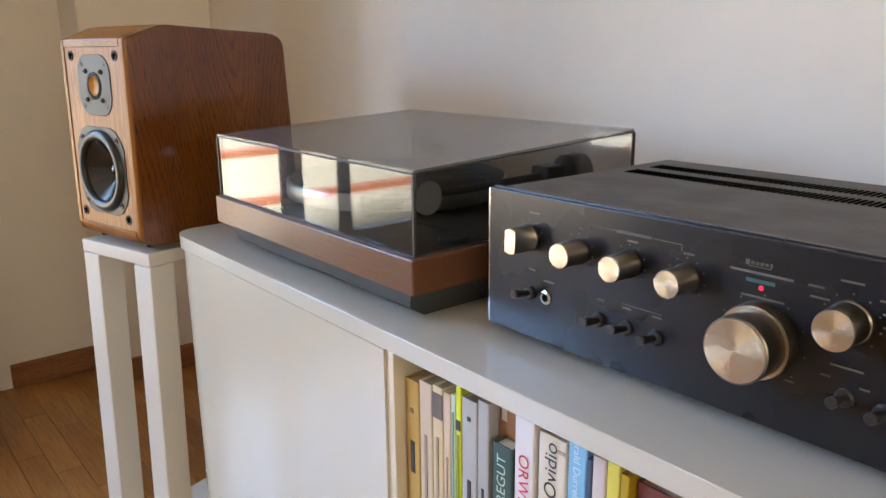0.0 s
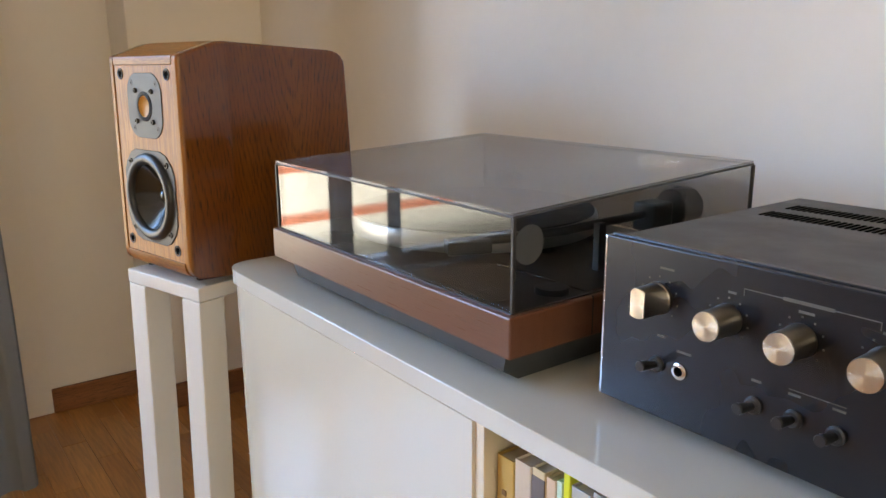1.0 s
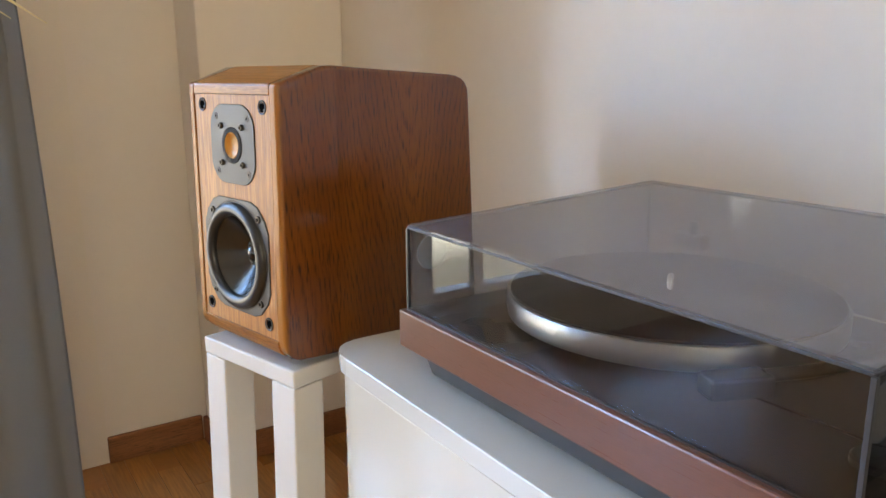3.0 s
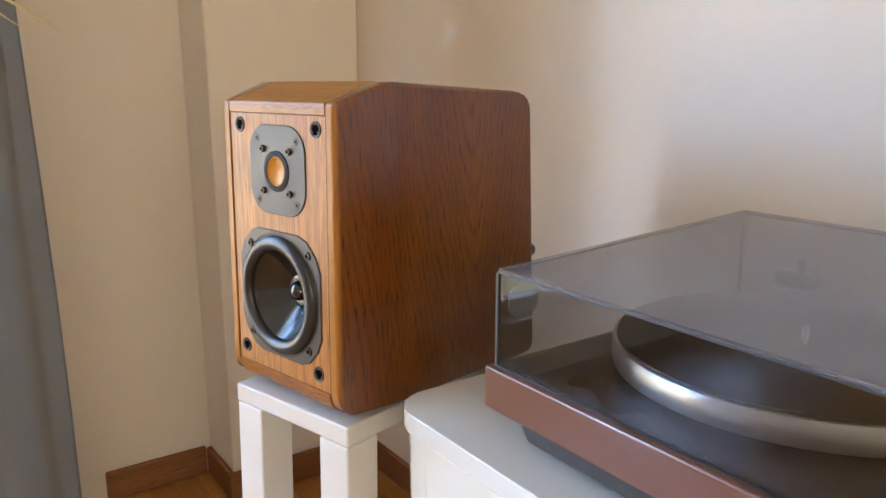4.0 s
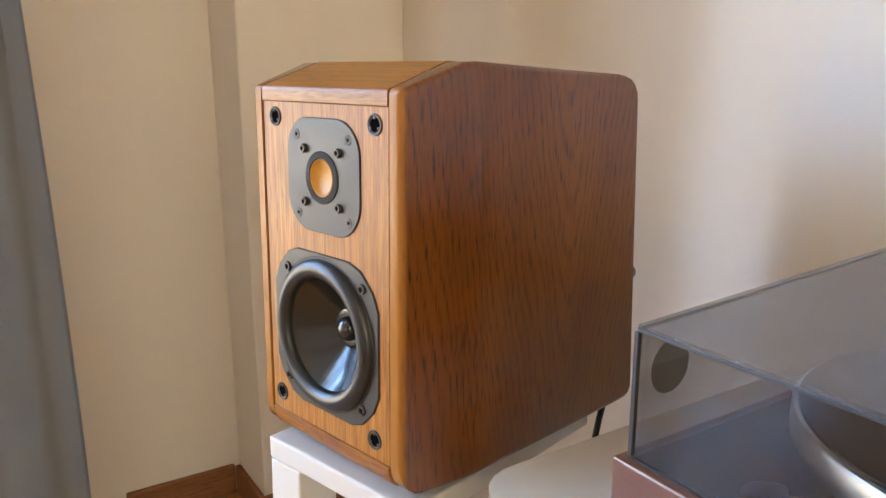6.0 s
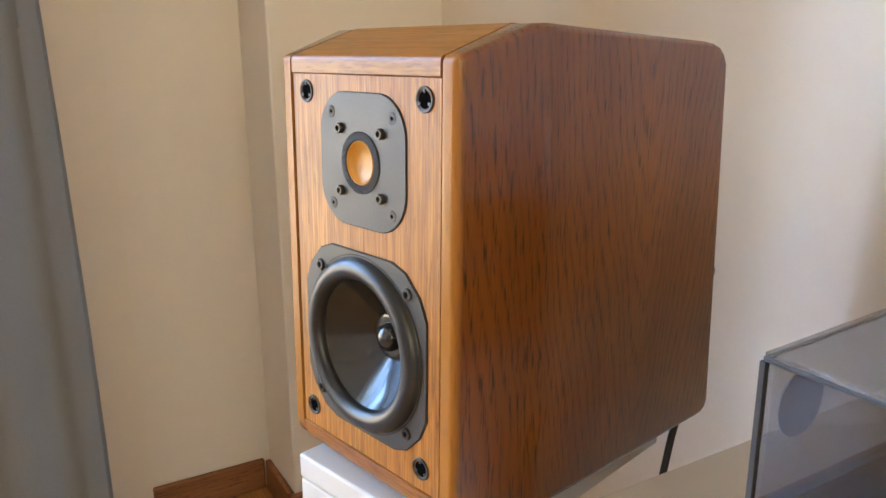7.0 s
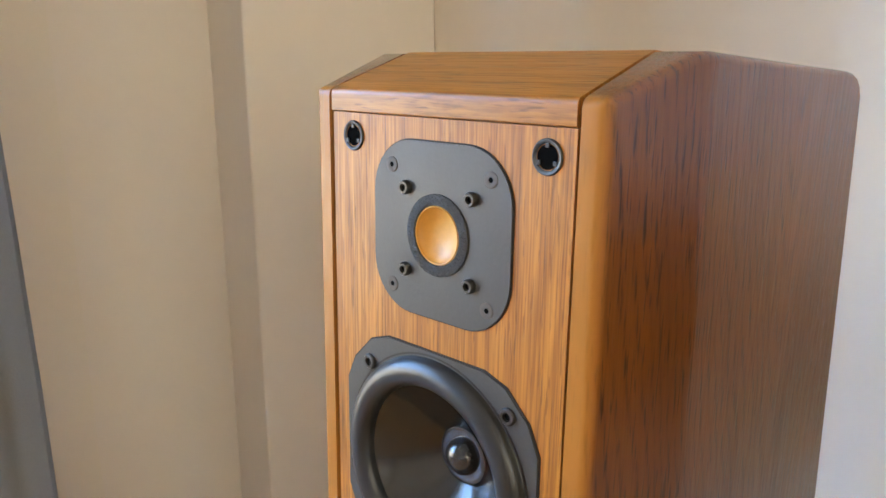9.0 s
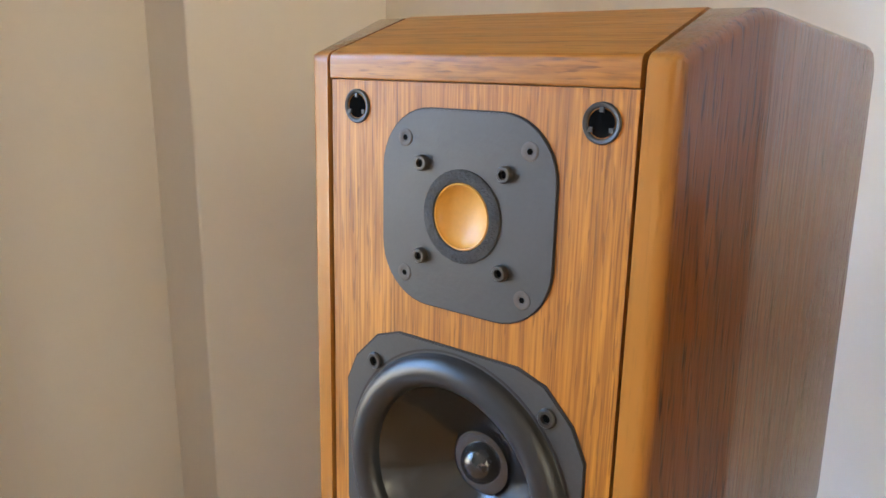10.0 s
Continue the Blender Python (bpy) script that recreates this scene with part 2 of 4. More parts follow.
# narrow blue column added to throw sharp-edged light on the east wall
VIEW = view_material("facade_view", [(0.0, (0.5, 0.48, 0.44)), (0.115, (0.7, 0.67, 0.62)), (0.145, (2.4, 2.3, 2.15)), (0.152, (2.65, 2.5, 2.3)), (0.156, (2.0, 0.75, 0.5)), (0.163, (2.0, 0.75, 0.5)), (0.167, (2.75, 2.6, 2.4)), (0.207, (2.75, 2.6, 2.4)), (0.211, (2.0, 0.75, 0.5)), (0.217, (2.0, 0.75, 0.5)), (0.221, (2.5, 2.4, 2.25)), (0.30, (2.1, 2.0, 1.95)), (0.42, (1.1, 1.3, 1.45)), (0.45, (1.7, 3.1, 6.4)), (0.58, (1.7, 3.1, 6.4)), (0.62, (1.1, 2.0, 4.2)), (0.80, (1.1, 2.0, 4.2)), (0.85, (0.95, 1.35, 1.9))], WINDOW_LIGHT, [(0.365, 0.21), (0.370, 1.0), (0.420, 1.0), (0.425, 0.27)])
# warm glow behind the added south window, tuned to fill the room
FILL_VIEW = view_material("south_fill_view", [(0.0, (0.46, 0.42, 0.36)), (0.35, (0.90, 0.80, 0.62)), (0.6, (1.0, 0.925, 0.785)), (1.0, (0.95, 0.94, 0.91))], FILL_LIGHT)

# parquet: oak strips, each with its own tone
m, n_, l_, b_ = material("parquet_oak")
info = n_.new("ShaderNodeObjectInfo")
tone = ramp(n_, l_, info.outputs["Random"], [(0.0, (0.33, 0.130, 0.028)), (0.5, (0.42, 0.175, 0.040)), (1.0, (0.50, 0.230, 0.060))])
g1 = noise_node(n_, l_, mapped(n_, l_, (160, 10, 160)), 1.0, 4, 0.6, 0.4)
g2 = noise_node(n_, l_, mapped(n_, l_, (30, 4, 30)), 1.0, 3)
c_ = mixed(n_, l_, ramp(n_, l_, g1, [(0.35, grey(0.55)), (0.65, grey(0.0))]), tone, (0.15, 0.06, 0.018))
c_ = mixed(n_, l_, ramp(n_, l_, g2, [(0.4, grey(0.0)), (0.8, grey(0.35))]), c_, (0.42, 0.20, 0.07))
l_.new(c_, b_.inputs["Base Color"])
b_.inputs["Roughness"].default_value = 0.30
b_.inputs["Coat Weight"].default_value = 0.3
b_.inputs["Coat Roughness"].default_value = 0.15
bumped(n_, l_, b_, g1, 0.12, 0.0005)
PARQUET = m
SUBFLOOR = plain("parquet_far", (0.34, 0.140, 0.036), 0.35, spread=0.2, scale=9, coat=0.2)


# ---------------------------------------------------------------- mesh helpers
def mesh_of(name, bm, smooth=False):
    bmesh.ops.recalc_face_normals(bm, faces=bm.faces)
    me = bpy.data.meshes.new(name)
    bm.to_mesh(me)
    bm.free()
    if smooth:
        for p in me.polygons:
            p.use_smooth = True
        me.set_sharp_from_angle(angle=radians(38))
    return me


def part(name, bm, mat, parent=None, label="", smooth=False):
    ob = new(name, mesh_of(name, bm, smooth))
    ob.data.materials.append(mat)
    ob.parent = parent
    return tagged(ob, label)


def thing(name, m, label, category, group="", kind=""):
    ob = new(name)
    ob.empty_display_size = 0.05
    ob.matrix_world = m
    return tagged(ob, label, category, group, kind)


def box(x0, x1, y0, y1, z0, z1, bevel=0.0, seg=2, bm=None):
    bm = bm or bmesh.new()
    r = bmesh.ops.create_cube(bm, size=1)
    vs = r["verts"]
    for v in vs:
        v.co = ((x0 + x1) / 2 + v.co.x * (x1 - x0), (y0 + y1) / 2 + v.co.y * (y1 - y0), (z0 + z1) / 2 + v.co.z * (z1 - z0))
    if bevel:
        es = list({e for v in vs for e in v.link_edges})
        bmesh.ops.bevel(bm, geom=es, offset=bevel, segments=seg, profile=0.5, affect="EDGES")
    return bm


def ring_pts(w, h, r, seg=6, cx=0.0, cz=0.0):
    """Rounded rectangle, counter-clockwise."""
    out = []
    for sx, sz, a0 in ((1, 1, 0), (-1, 1, 90), (-1, -1, 180), (1, -1, 270)):
        for k in range(seg + 1):
            a = radians(a0 + 90 * k / seg)
            out.append((cx + sx * (w / 2 - r) + r * math.cos(a), cz + sz * (h / 2 - r) + r * math.sin(a)))
    return out


def plate(pts, y0, y1, bevel=0.0, bm=None):
    """A flat outline in local X-Z, thick from y0 (front) to y1, with a small rounded front edge."""
    bm = bm or bmesh.new()
    cx, cz = sum(p[0] for p in pts) / len(pts), sum(p[1] for p in pts) / len(pts)
    loops = [(0.0, y1), (0.0, y0 + bevel)]
    if bevel:
        loops += [(0.3 * bevel, y0 + 0.3 * bevel), (bevel, y0)]
    rings = []
    for inset, y in loops:
        row = []
        for x, z in pts:
            d = math.hypot(x - cx, z - cz)
            k = (d - inset) / d
            row.append(bm.verts.new((cx + (x - cx) * k, y, cz + (z - cz) * k)))
        rings.append(row)
    c = len(pts)
    for a, b in zip(rings, rings[1:]):
        for i in range(c):
            bm.faces.new((a[i], a[(i + 1) % c], b[(i + 1) % c], b[i]))
    bm.faces.new(rings[-1])
    bm.faces.new(rings[0])
    return bm


def holed(outline, hx, hz, r, y0, y1, bm=None, seg=96):
    """A plate in local X-Z with a round hole: outer outline (convex, around the hole) from front y0 to back y1."""
    bm = bm or bmesh.new()
    inner, outer = [], []
    c = len(outline)
    for k in range(seg):
        a = 2 * math.pi * (k + 0.5) / seg
        dx, dz = math.cos(a), math.sin(a)
        best = None
        for i in range(c):
            (x0, z0), (x1, z1) = outline[i], outline[(i + 1) % c]
            ex, ez = x1 - x0, z1 - z0
            den = dx * ez - dz * ex
            if abs(den) < 1e-12:
                continue
            s = ((x0 - hx) * ez - (z0 - hz) * ex) / den
            q = ((x0 - hx) * dz - (z0 - hz) * dx) / den
            if s > 0 and -1e-6 <= q <= 1 + 1e-6 and (best is None or s < best):
                best = s
        outer.append((hx + best * dx, hz + best * dz))
        inner.append((hx + r * dx, hz + r * dz))
    # true corners of the outline replace the nearest outer points
    for x, z in outline:
        k = min(range(seg), key=lambda i: math.hypot(outer[i][0] - x, outer[i][1] - z))
        outer[k] = (x, z)
    rows = [[bm.verts.new((x, y, z)) for x, z in ring] for ring, y in ((outer, y1), (outer, y0), (inner, y0), (inner, y1))]
    for a, b in zip(rows, rows[1:] + rows[:1]):
        for i in range(seg):
            bm.faces.new((a[i], a[(i + 1) % seg], b[(i + 1) % seg], b[i]))
    return bm


def lathe(profile, cx=0.0, cz=0.0, y=0.0, seg=40, bm=None):
    """Turned shape round a local Y axis at (cx, cz): profile of (radius, height towards -Y)."""
    bm = bm or bmesh.new()
    rows = []
    for r, h in profile:
        if r < 1e-6:
            rows.append([bm.verts.new((cx, y - h, cz))])
        else:
            rows.append([bm.verts.new((cx + r * math.cos(2 * math.pi * k / seg), y - h, cz + r * math.sin(2 * math.pi * k / seg))) for k in range(seg)])
    for a, b in zip(rows, rows[1:]):
        for k in range(seg):
            j = (k + 1) % seg
            if len(a) == 1:
                bm.faces.new((a[0], b[j], b[k]))
            elif len(b) == 1:
                bm.faces.new((a[k], a[j], b[0]))
            else:
                bm.faces.new((a[k], a[j], b[j], b[k]))
    return bm


def lathe_z(profile, cx=0.0, cy=0.0, z=0.0, seg=48, bm=None):
    """Turned shape round an upright axis: profile of (radius, height)."""
    bm = lathe(profile, 0, 0, 0, seg, bm)
    for v in bm.verts:
        x, y, zz = v.co
        v.co = (cx + x, cy + zz, z - y)
    return bm


def tube(points, radius, seg=10, taper=None):
    """A round bar along points."""
    bm = bmesh.new()
    rows = []
    pts = [Vector(p) for p in points]
    for i, p in enumerate(pts):
        d = (pts[min(i + 1, len(pts) - 1)] - pts[max(i - 1, 0)]).normalized()
        side = d.cross(Vector((0, 0, 1)) if abs(d.z) < 0.9 else Vector((1, 0, 0))).normalized()
        up = side.cross(d)
        r = radius * (taper[i] if taper else 1)
        rows.append([bm.verts.new(p + r * (math.cos(2 * math.pi * k / seg) * side + math.sin(2 * math.pi * k / seg) * up)) for k in range(seg)])
    for a, b in zip(rows, rows[1:]):
        for k in range(seg):
            j = (k + 1) % seg
            bm.faces.new((a[k], a[j], b[j], b[k]))
    bm.faces.new(rows[0])
    bm.faces.new(rows[-1])
    return bm


def prism(pts, x0, x1, bm=None):
    """An outline in local Y-Z drawn out along X."""
    bm = bm or bmesh.new()
    a = [bm.verts.new((x0, y, z)) for y, z in pts]
    b = [bm.verts.new((x1, y, z)) for y, z in pts]
    c = len(pts)
    for i in range(c):
        bm.faces.new((a[i], a[(i + 1) % c], b[(i + 1) % c], b[i]))
    bm.faces.new(a)
    bm.faces.new(b)
    return bm


def rounded(corners):
    """Polygon with rounded corners: rows of (x, y, radius)."""
    out = []
    c = len(corners)
    for i, (x, y, r) in enumerate(corners):
        p = Vector((x, y))
        if r <= 0:
            out.append((x, y))
            continue
        a = (Vector(corners[i - 1][:2]) - p).normalized()
        b = (Vector(corners[(i + 1) % c][:2]) - p).normalized()
        half = a.angle(b) / 2
        t = r / math.tan(half)
        s, e = p + a * t, p + b * t
        for k in range(7):
            f = k / 6
            q = s * (1 - f) ** 2 + p * 2 * f * (1 - f) + e * f * f
            out.append((q.x, q.y))
    return out


# ---------------------------------------------------------------- the room
WALL_X, FAR_Y, PILLAR_Y, LEFT_X, BACK_Y, TOP = 0.965, 2.375, 2.205, -3.2, -2.4, 2.7


def structure(name, bm, mat, label, category):
    ob = part(name, bm, mat)
    return tagged(ob, label, category, kind="structure")


floor = structure("floor", box(LEFT_X - 0.2, WALL_X + 0.2, BACK_Y - 0.2, FAR_Y + 0.2, -0.12, -0.004), SUBFLOOR, "honey-brown oak parquet floor", "floor")
structure("ceiling", box(LEFT_X - 0.2, WALL_X + 0.2, BACK_Y - 0.2, FAR_Y + 0.2, TOP, TOP + 0.15), CEILING, "plain white painted ceiling", "ceiling")
structure("wall_east", box(WALL_X, WALL_X + 0.18, BACK_Y - 0.2, FAR_Y + 0.2, 0, TOP), WALL, "smooth cream painted plaster wall", "wall")
structure("wall_west", box(LEFT_X - 0.18, LEFT_X, BACK_Y - 0.2, FAR_Y + 0.2, 0, TOP), WALL, "smooth cream painted plaster wall", "wall")
# south wall, behind the camera, with an unseen window added for warm fill light
W2_X0, W2_X1, W2_Z0, W2_Z1 = -2.2, 0.2, 0.85, 2.35
bm = box(LEFT_X, W2_X0, BACK_Y - 0.18, BACK_Y, 0, TOP)
box(W2_X1, WALL_X, BACK_Y - 0.18, BACK_Y, 0, TOP, bm=bm)
box(W2_X0, W2_X1, BACK_Y - 0.18, BACK_Y, 0, W2_Z0, bm=bm)
box(W2_X0, W2_X1, BACK_Y - 0.18, BACK_Y, W2_Z1, TOP, bm=bm)
structure("wall_south", bm, WALL, "smooth cream painted wall with an added unseen window opening", "wall")
window = thing("window_2", pose(0, 0, 0), "unseen white-framed window added for fill light", "window", kind="structure")
bm = box(W2_X0, W2_X1, BACK_Y - 0.12, BACK_Y - 0.07, W2_Z0, W2_Z0 + 0.06, 0.004)
box(W2_X0, W2_X1, BACK_Y - 0.12, BACK_Y - 0.07, W2_Z1 - 0.06, W2_Z1, 0.004, bm=bm)
for x in (W2_X0, (W2_X0 + W2_X1) / 2 - 0.03, W2_X1 - 0.06):
    box(x, x + 0.06, BACK_Y - 0.12, BACK_Y - 0.07, W2_Z0 + 0.06, W2_Z1 - 0.06, 0.004, bm=bm)
part("window_frame", bm, FRAME_PAINT, window)
structure("backdrop", box(-6.0, 3.0, -4.05, -4.0, -1.0, 4.6), FILL_VIEW, "warm glowing sheet added as fill light", "backdrop")

# north wall with one tall window opening
WIN_X0, WIN_X1, WIN_Z0, WIN_Z1 = -2.40, -0.05, 0.20, 2.35
bm = box(WIN_X1, WALL_X, FAR_Y, FAR_Y + 0.2, 0, TOP)
box(LEFT_X, WIN_X0, FAR_Y, FAR_Y + 0.2, 0, TOP, bm=bm)
box(WIN_X0, WIN_X1, FAR_Y, FAR_Y + 0.2, WIN_Z1, TOP, bm=bm)
box(WIN_X0, WIN_X1, FAR_Y, FAR_Y + 0.2, 0, WIN_Z0, bm=bm)
structure("wall_north", bm, WALL, "smooth cream painted wall with a tall window", "wall")
structure("pillar", box(0.612, WALL_X, PILLAR_Y, FAR_Y, 0, TOP, 0.004), WALL, "cream painted corner pillar", "pillar")
structure("trim", box(0.20, 0.366, FAR_Y - 0.003, FAR_Y, 0, 2.45), CASING, "cream painted window casing board", "trim")

SK = 0.070
def skirting(x0, x1, y0, y1):
    structure("baseboard", box(x0, x1, y0, y1, 0, SK, 0.004), SKIRT, "reddish-brown wooden baseboard", "baseboard")


skirting(0.366, 0.599, FAR_Y - 0.013, FAR_Y)
skirting(0.599, 0.612, PILLAR_Y, FAR_Y - 0.013)
skirting(0.599, WALL_X, PILLAR_Y - 0.013, PILLAR_Y)
skirting(WALL_X - 0.013, WALL_X, BACK_Y, PILLAR_Y - 0.013)

window = thing("window_1", pose(0, 0, 0), "tall white-framed window with bright daylight behind", "window", kind="structure")
fx = 0.055
bm = box(WIN_X0, WIN_X1, FAR_Y + 0.06, FAR_Y + 0.12, WIN_Z0, WIN_Z0 + fx, 0.004)
box(WIN_X0, WIN_X1, FAR_Y + 0.06, FAR_Y + 0.12, WIN_Z1 - fx, WIN_Z1, 0.004, bm=bm)
for x in (WIN_X0, (WIN_X0 + WIN_X1) / 2 - fx / 2, WIN_X1 - fx):
    box(x, x + fx, FAR_Y + 0.06, FAR_Y + 0.12, WIN_Z0 + fx, WIN_Z1 - fx, 0.004, bm=bm)
part("window_frame", bm, FRAME_PAINT, window)
mid = (WIN_X0 + WIN_X1) / 2
for x0, x1 in ((WIN_X0 + fx, mid - fx / 2), (mid + fx / 2, WIN_X1 - fx)):
    p = part("pane", box(x0, x1, FAR_Y + 0.085, FAR_Y + 0.091, WIN_Z0 + fx, WIN_Z1 - fx), PANE, window)
    p.visible_shadow = False
bd = structure("backdrop", box(-9.0, 3.0, 4.6, 4.65, -1.0, 5.0), VIEW, "daylit facade view with an added bright blue light column", "backdrop")


def drape(name, x0, x1, y, z0, z1, depth, waves, mat, label, slant=0.0, lean=0.0):
    """A hanging cloth with soft uneven folds."""
    bm = bmesh.new()
    cols, rows = waves * 14, 14
    grid = []
    for r in range(rows + 1):
        f = r / rows
        row = []
        for c in range(cols + 1):
            u = c / cols
            ph = 2 * math.pi * waves * u
            amp = depth * (0.75 + 0.35 * math.sin(3.1 * u * waves + 1.3)) * (0.8 + 0.35 * (1 - f))
            yy = y + slant * (1 - u) + amp * math.sin(ph + 0.35 * math.sin(2.2 * f + u * 5)) + 0.006 * math.sin(9 * f + 7 * u)
            zz = z0 + (z1 - z0) * f
            xx = x0 + lean * zz + (x1 - x0) * u + 0.35 * depth * math.sin(2 * ph + 0.7) * 0.5
            row.append(bm.verts.new((xx, yy, z0 + (z1 - z0) * f + 0.004 * math.sin(ph))))
        grid.append(row)
    for r in range(rows):
        for c in range(cols):
            bm.faces.new((grid[r][c], grid[r][c + 1], grid[r + 1][c + 1], grid[r + 1][c]))
    bmesh.ops.solidify(bm, geom=bm.faces[:], thickness=0.003)
    ob = part(name, bm, mat, smooth=True)
    return tagged(ob, label, "curtain")


def gathered_curtain():
    """A heavy curtain drawn aside: a few folds towards the room, then an unseen return added to block window light."""
    path = [Vector((0.085, 1.975)), Vector((0.226, 1.968)), Vector((0.238, 1.985)), Vector((0.232, 2.215))]
    lengths = [(b - a).length for a, b in zip(path, path[1:])]
    bm, grid, cols, rows = bmesh.new(), [], 110, 14
    for r in range(rows + 1):
        f = r / rows
        row = []
        for c in range(cols + 1):
            d = sum(lengths) * c / cols
            for a, b, ln in zip(path, path[1:], lengths):
                if d <= ln or b == path[-1]:
                    break
                d -= ln
            p = a.lerp(b, min(1.0, d / ln))
            t = (b - a).normalized()
            u = c / cols
            amp = 0.017 * min(1.0, 12 * (1 - u)) * (0.8 + 0.3 * math.sin(17 * u + 1.3)) * (1.1 - 0.3 * f)
            w = amp * math.sin(24 * u + 0.4 + 0.35 * math.sin(2.2 * f + u * 5)) + 0.005 * math.sin(9 * f + 7 * u)
            row.append(bm.verts.new((p.x - t.y * w - 0.022 * (f - 0.3), p.y + t.x * w, 0.004 + (TOP - 0.006) * f)))
        grid.append(row)
    for a, b in zip(grid, grid[1:]):
        for c in range(cols):
            bm.faces.new((a[c], a[c + 1], b[c + 1], b[c]))
    bmesh.ops.solidify(bm, geom=bm.faces[:], thickness=0.003)
    return tagged(part("curtain", bm, CURTAIN, smooth=True), "heavy grey fabric curtain hanging in folds", "curtain")


gathered_curtain()
drape("sheer_curtain", -0.335, -0.245, 2.285, 0.004, 2.69, 0.018, 2, SHEER, "narrow cream sheer curtain strip in the window")
drape("sheer_curtain", -0.52, -0.46, 2.285, 0.004, 2.69, 0.016, 2, SHEER, "narrow cream sheer curtain strip in the window")
drape("curtain", -2.60, -2.25, 2.20, 0.006, 2.699, 0.045, 4, CURTAIN, "drawn grey fabric curtain hanging in folds")

# ---------------------------------------------------------------- sideboard
FRONT, TOPZ = 0.4395, 0.6510
LEFT_END, RIGHT_END = 1.205, -1.25
TURNED = -90


def sideboard():
    sb = thing("sideboard", pose(FRONT, LEFT_END, 0, 0, 0, TURNED), "white high-gloss lacquered sideboard with open bookshelf", "sideboard")
    length = LEFT_END - RIGHT_END
    # top board with rounded front corner, outline in plan
    out = rounded([(0, 0, 0.050), (length, 0, 0), (length, 0.44, 0), (0, 0.44, 0.02)])
    bm = bmesh.new()
    rows = []
    for inset, z in ((0.0006, TOPZ - 0.0195), (0, TOPZ - 0.0189), (0, TOPZ - 0.0008), (0.0008, TOPZ)):
        rows.append([bm.verts.new((min(max(x, inset), length), min(max(y, inset), 0.44), z)) for x, y in out])
    c = len(out)
    for a, b in zip(rows, rows[1:]):
        for i in range(c):
            bm.faces.new((a[i], a[(i + 1) % c], b[(i + 1) % c], b[i]))
    bm.faces.new(rows[0])
    bm.faces.new(rows[-1])
    part("top_board", bm, BOARD, sb, "smooth white top board")
    # left end panel with the same rounded corner
    out = rounded([(0.004, 0.004, 0.048), (0.062, 0.004, 0), (0.062, 0.02, 0), (0.022, 0.02, 0), (0.022, 0.43, 0), (0.004, 0.43, 0)])
    bm = bmesh.new()
    a = [bm.verts.new((x, y, 0.06)) for x, y in out]
    b = [bm.verts.new((x, y, TOPZ - 0.0205)) for x, y in out]
    c = len(out)
    for i in range(c):
        bm.faces.new((a[i], a[(i + 1) % c], b[(i + 1) % c], b[i]))
    bm.faces.new(a)
    bm.faces.new(b)
    part("side_panel", bm, LACQUER, sb, smooth=True)
    # door
    part("door", box(0.0635, LEFT_END - 0.654, 0.003, 0.021, 0.065, TOPZ - 0.0225, 0.0005), LACQUER, sb, "high-gloss white door")
    # carcass partitions, back and shelf boards
    for x in (LEFT_END - 0.660, 1.03, 1.55, 2.05, length - 0.02):
        part("partition", box(x, x + 0.018, 0.006, 0.42, 0.08, TOPZ - 0.0205, 0.0008), CARCASS, sb)
    part("back_panel", box(0.022, length, 0.42, 0.43, 0.06, TOPZ - 0.0205), CARCASS, sb)
    part("bottom_board", box(0.022, length, 0.022, 0.42, 0.06, 0.08), CARCASS, sb)
    part("shelf_board", box(LEFT_END - 0.642, length - 0.02, 0.03, 0.42, 0.325, 0.343, 0.001), CARCASS, sb)
    part("plinth", box(0.03, length - 0.03, 0.04, 0.41, 0.0, 0.06), BOARD, sb)
    return sb


sideboard()


# ---------------------------------------------------------------- books on the shelf
def text_mesh(body, size):
    cu = bpy.data.curves.new("lettering", "FONT")
    cu.body, cu.size, cu.align_x, cu.align_y = body, size, "CENTER", "CENTER"
    ob = bpy.data.objects.new("lettering", cu)
    scene.collection.objects.link(ob)
    bpy.context.view_layer.update()
    me = bpy.data.meshes.new_from_object(ob.evaluated_get(bpy.context.evaluated_depsgraph_get()))
    bpy.data.objects.remove(ob)
    return me


BOOK_COLOURS = {}


def book_mat(colour, rough=0.45):
    key = (colour, rough)
    if key not in BOOK_COLOURS:
        BOOK_COLOURS[key] = plain("book_cover", colour, rough, spread=0.06, scale=50)
    return BOOK_COLOURS[key]


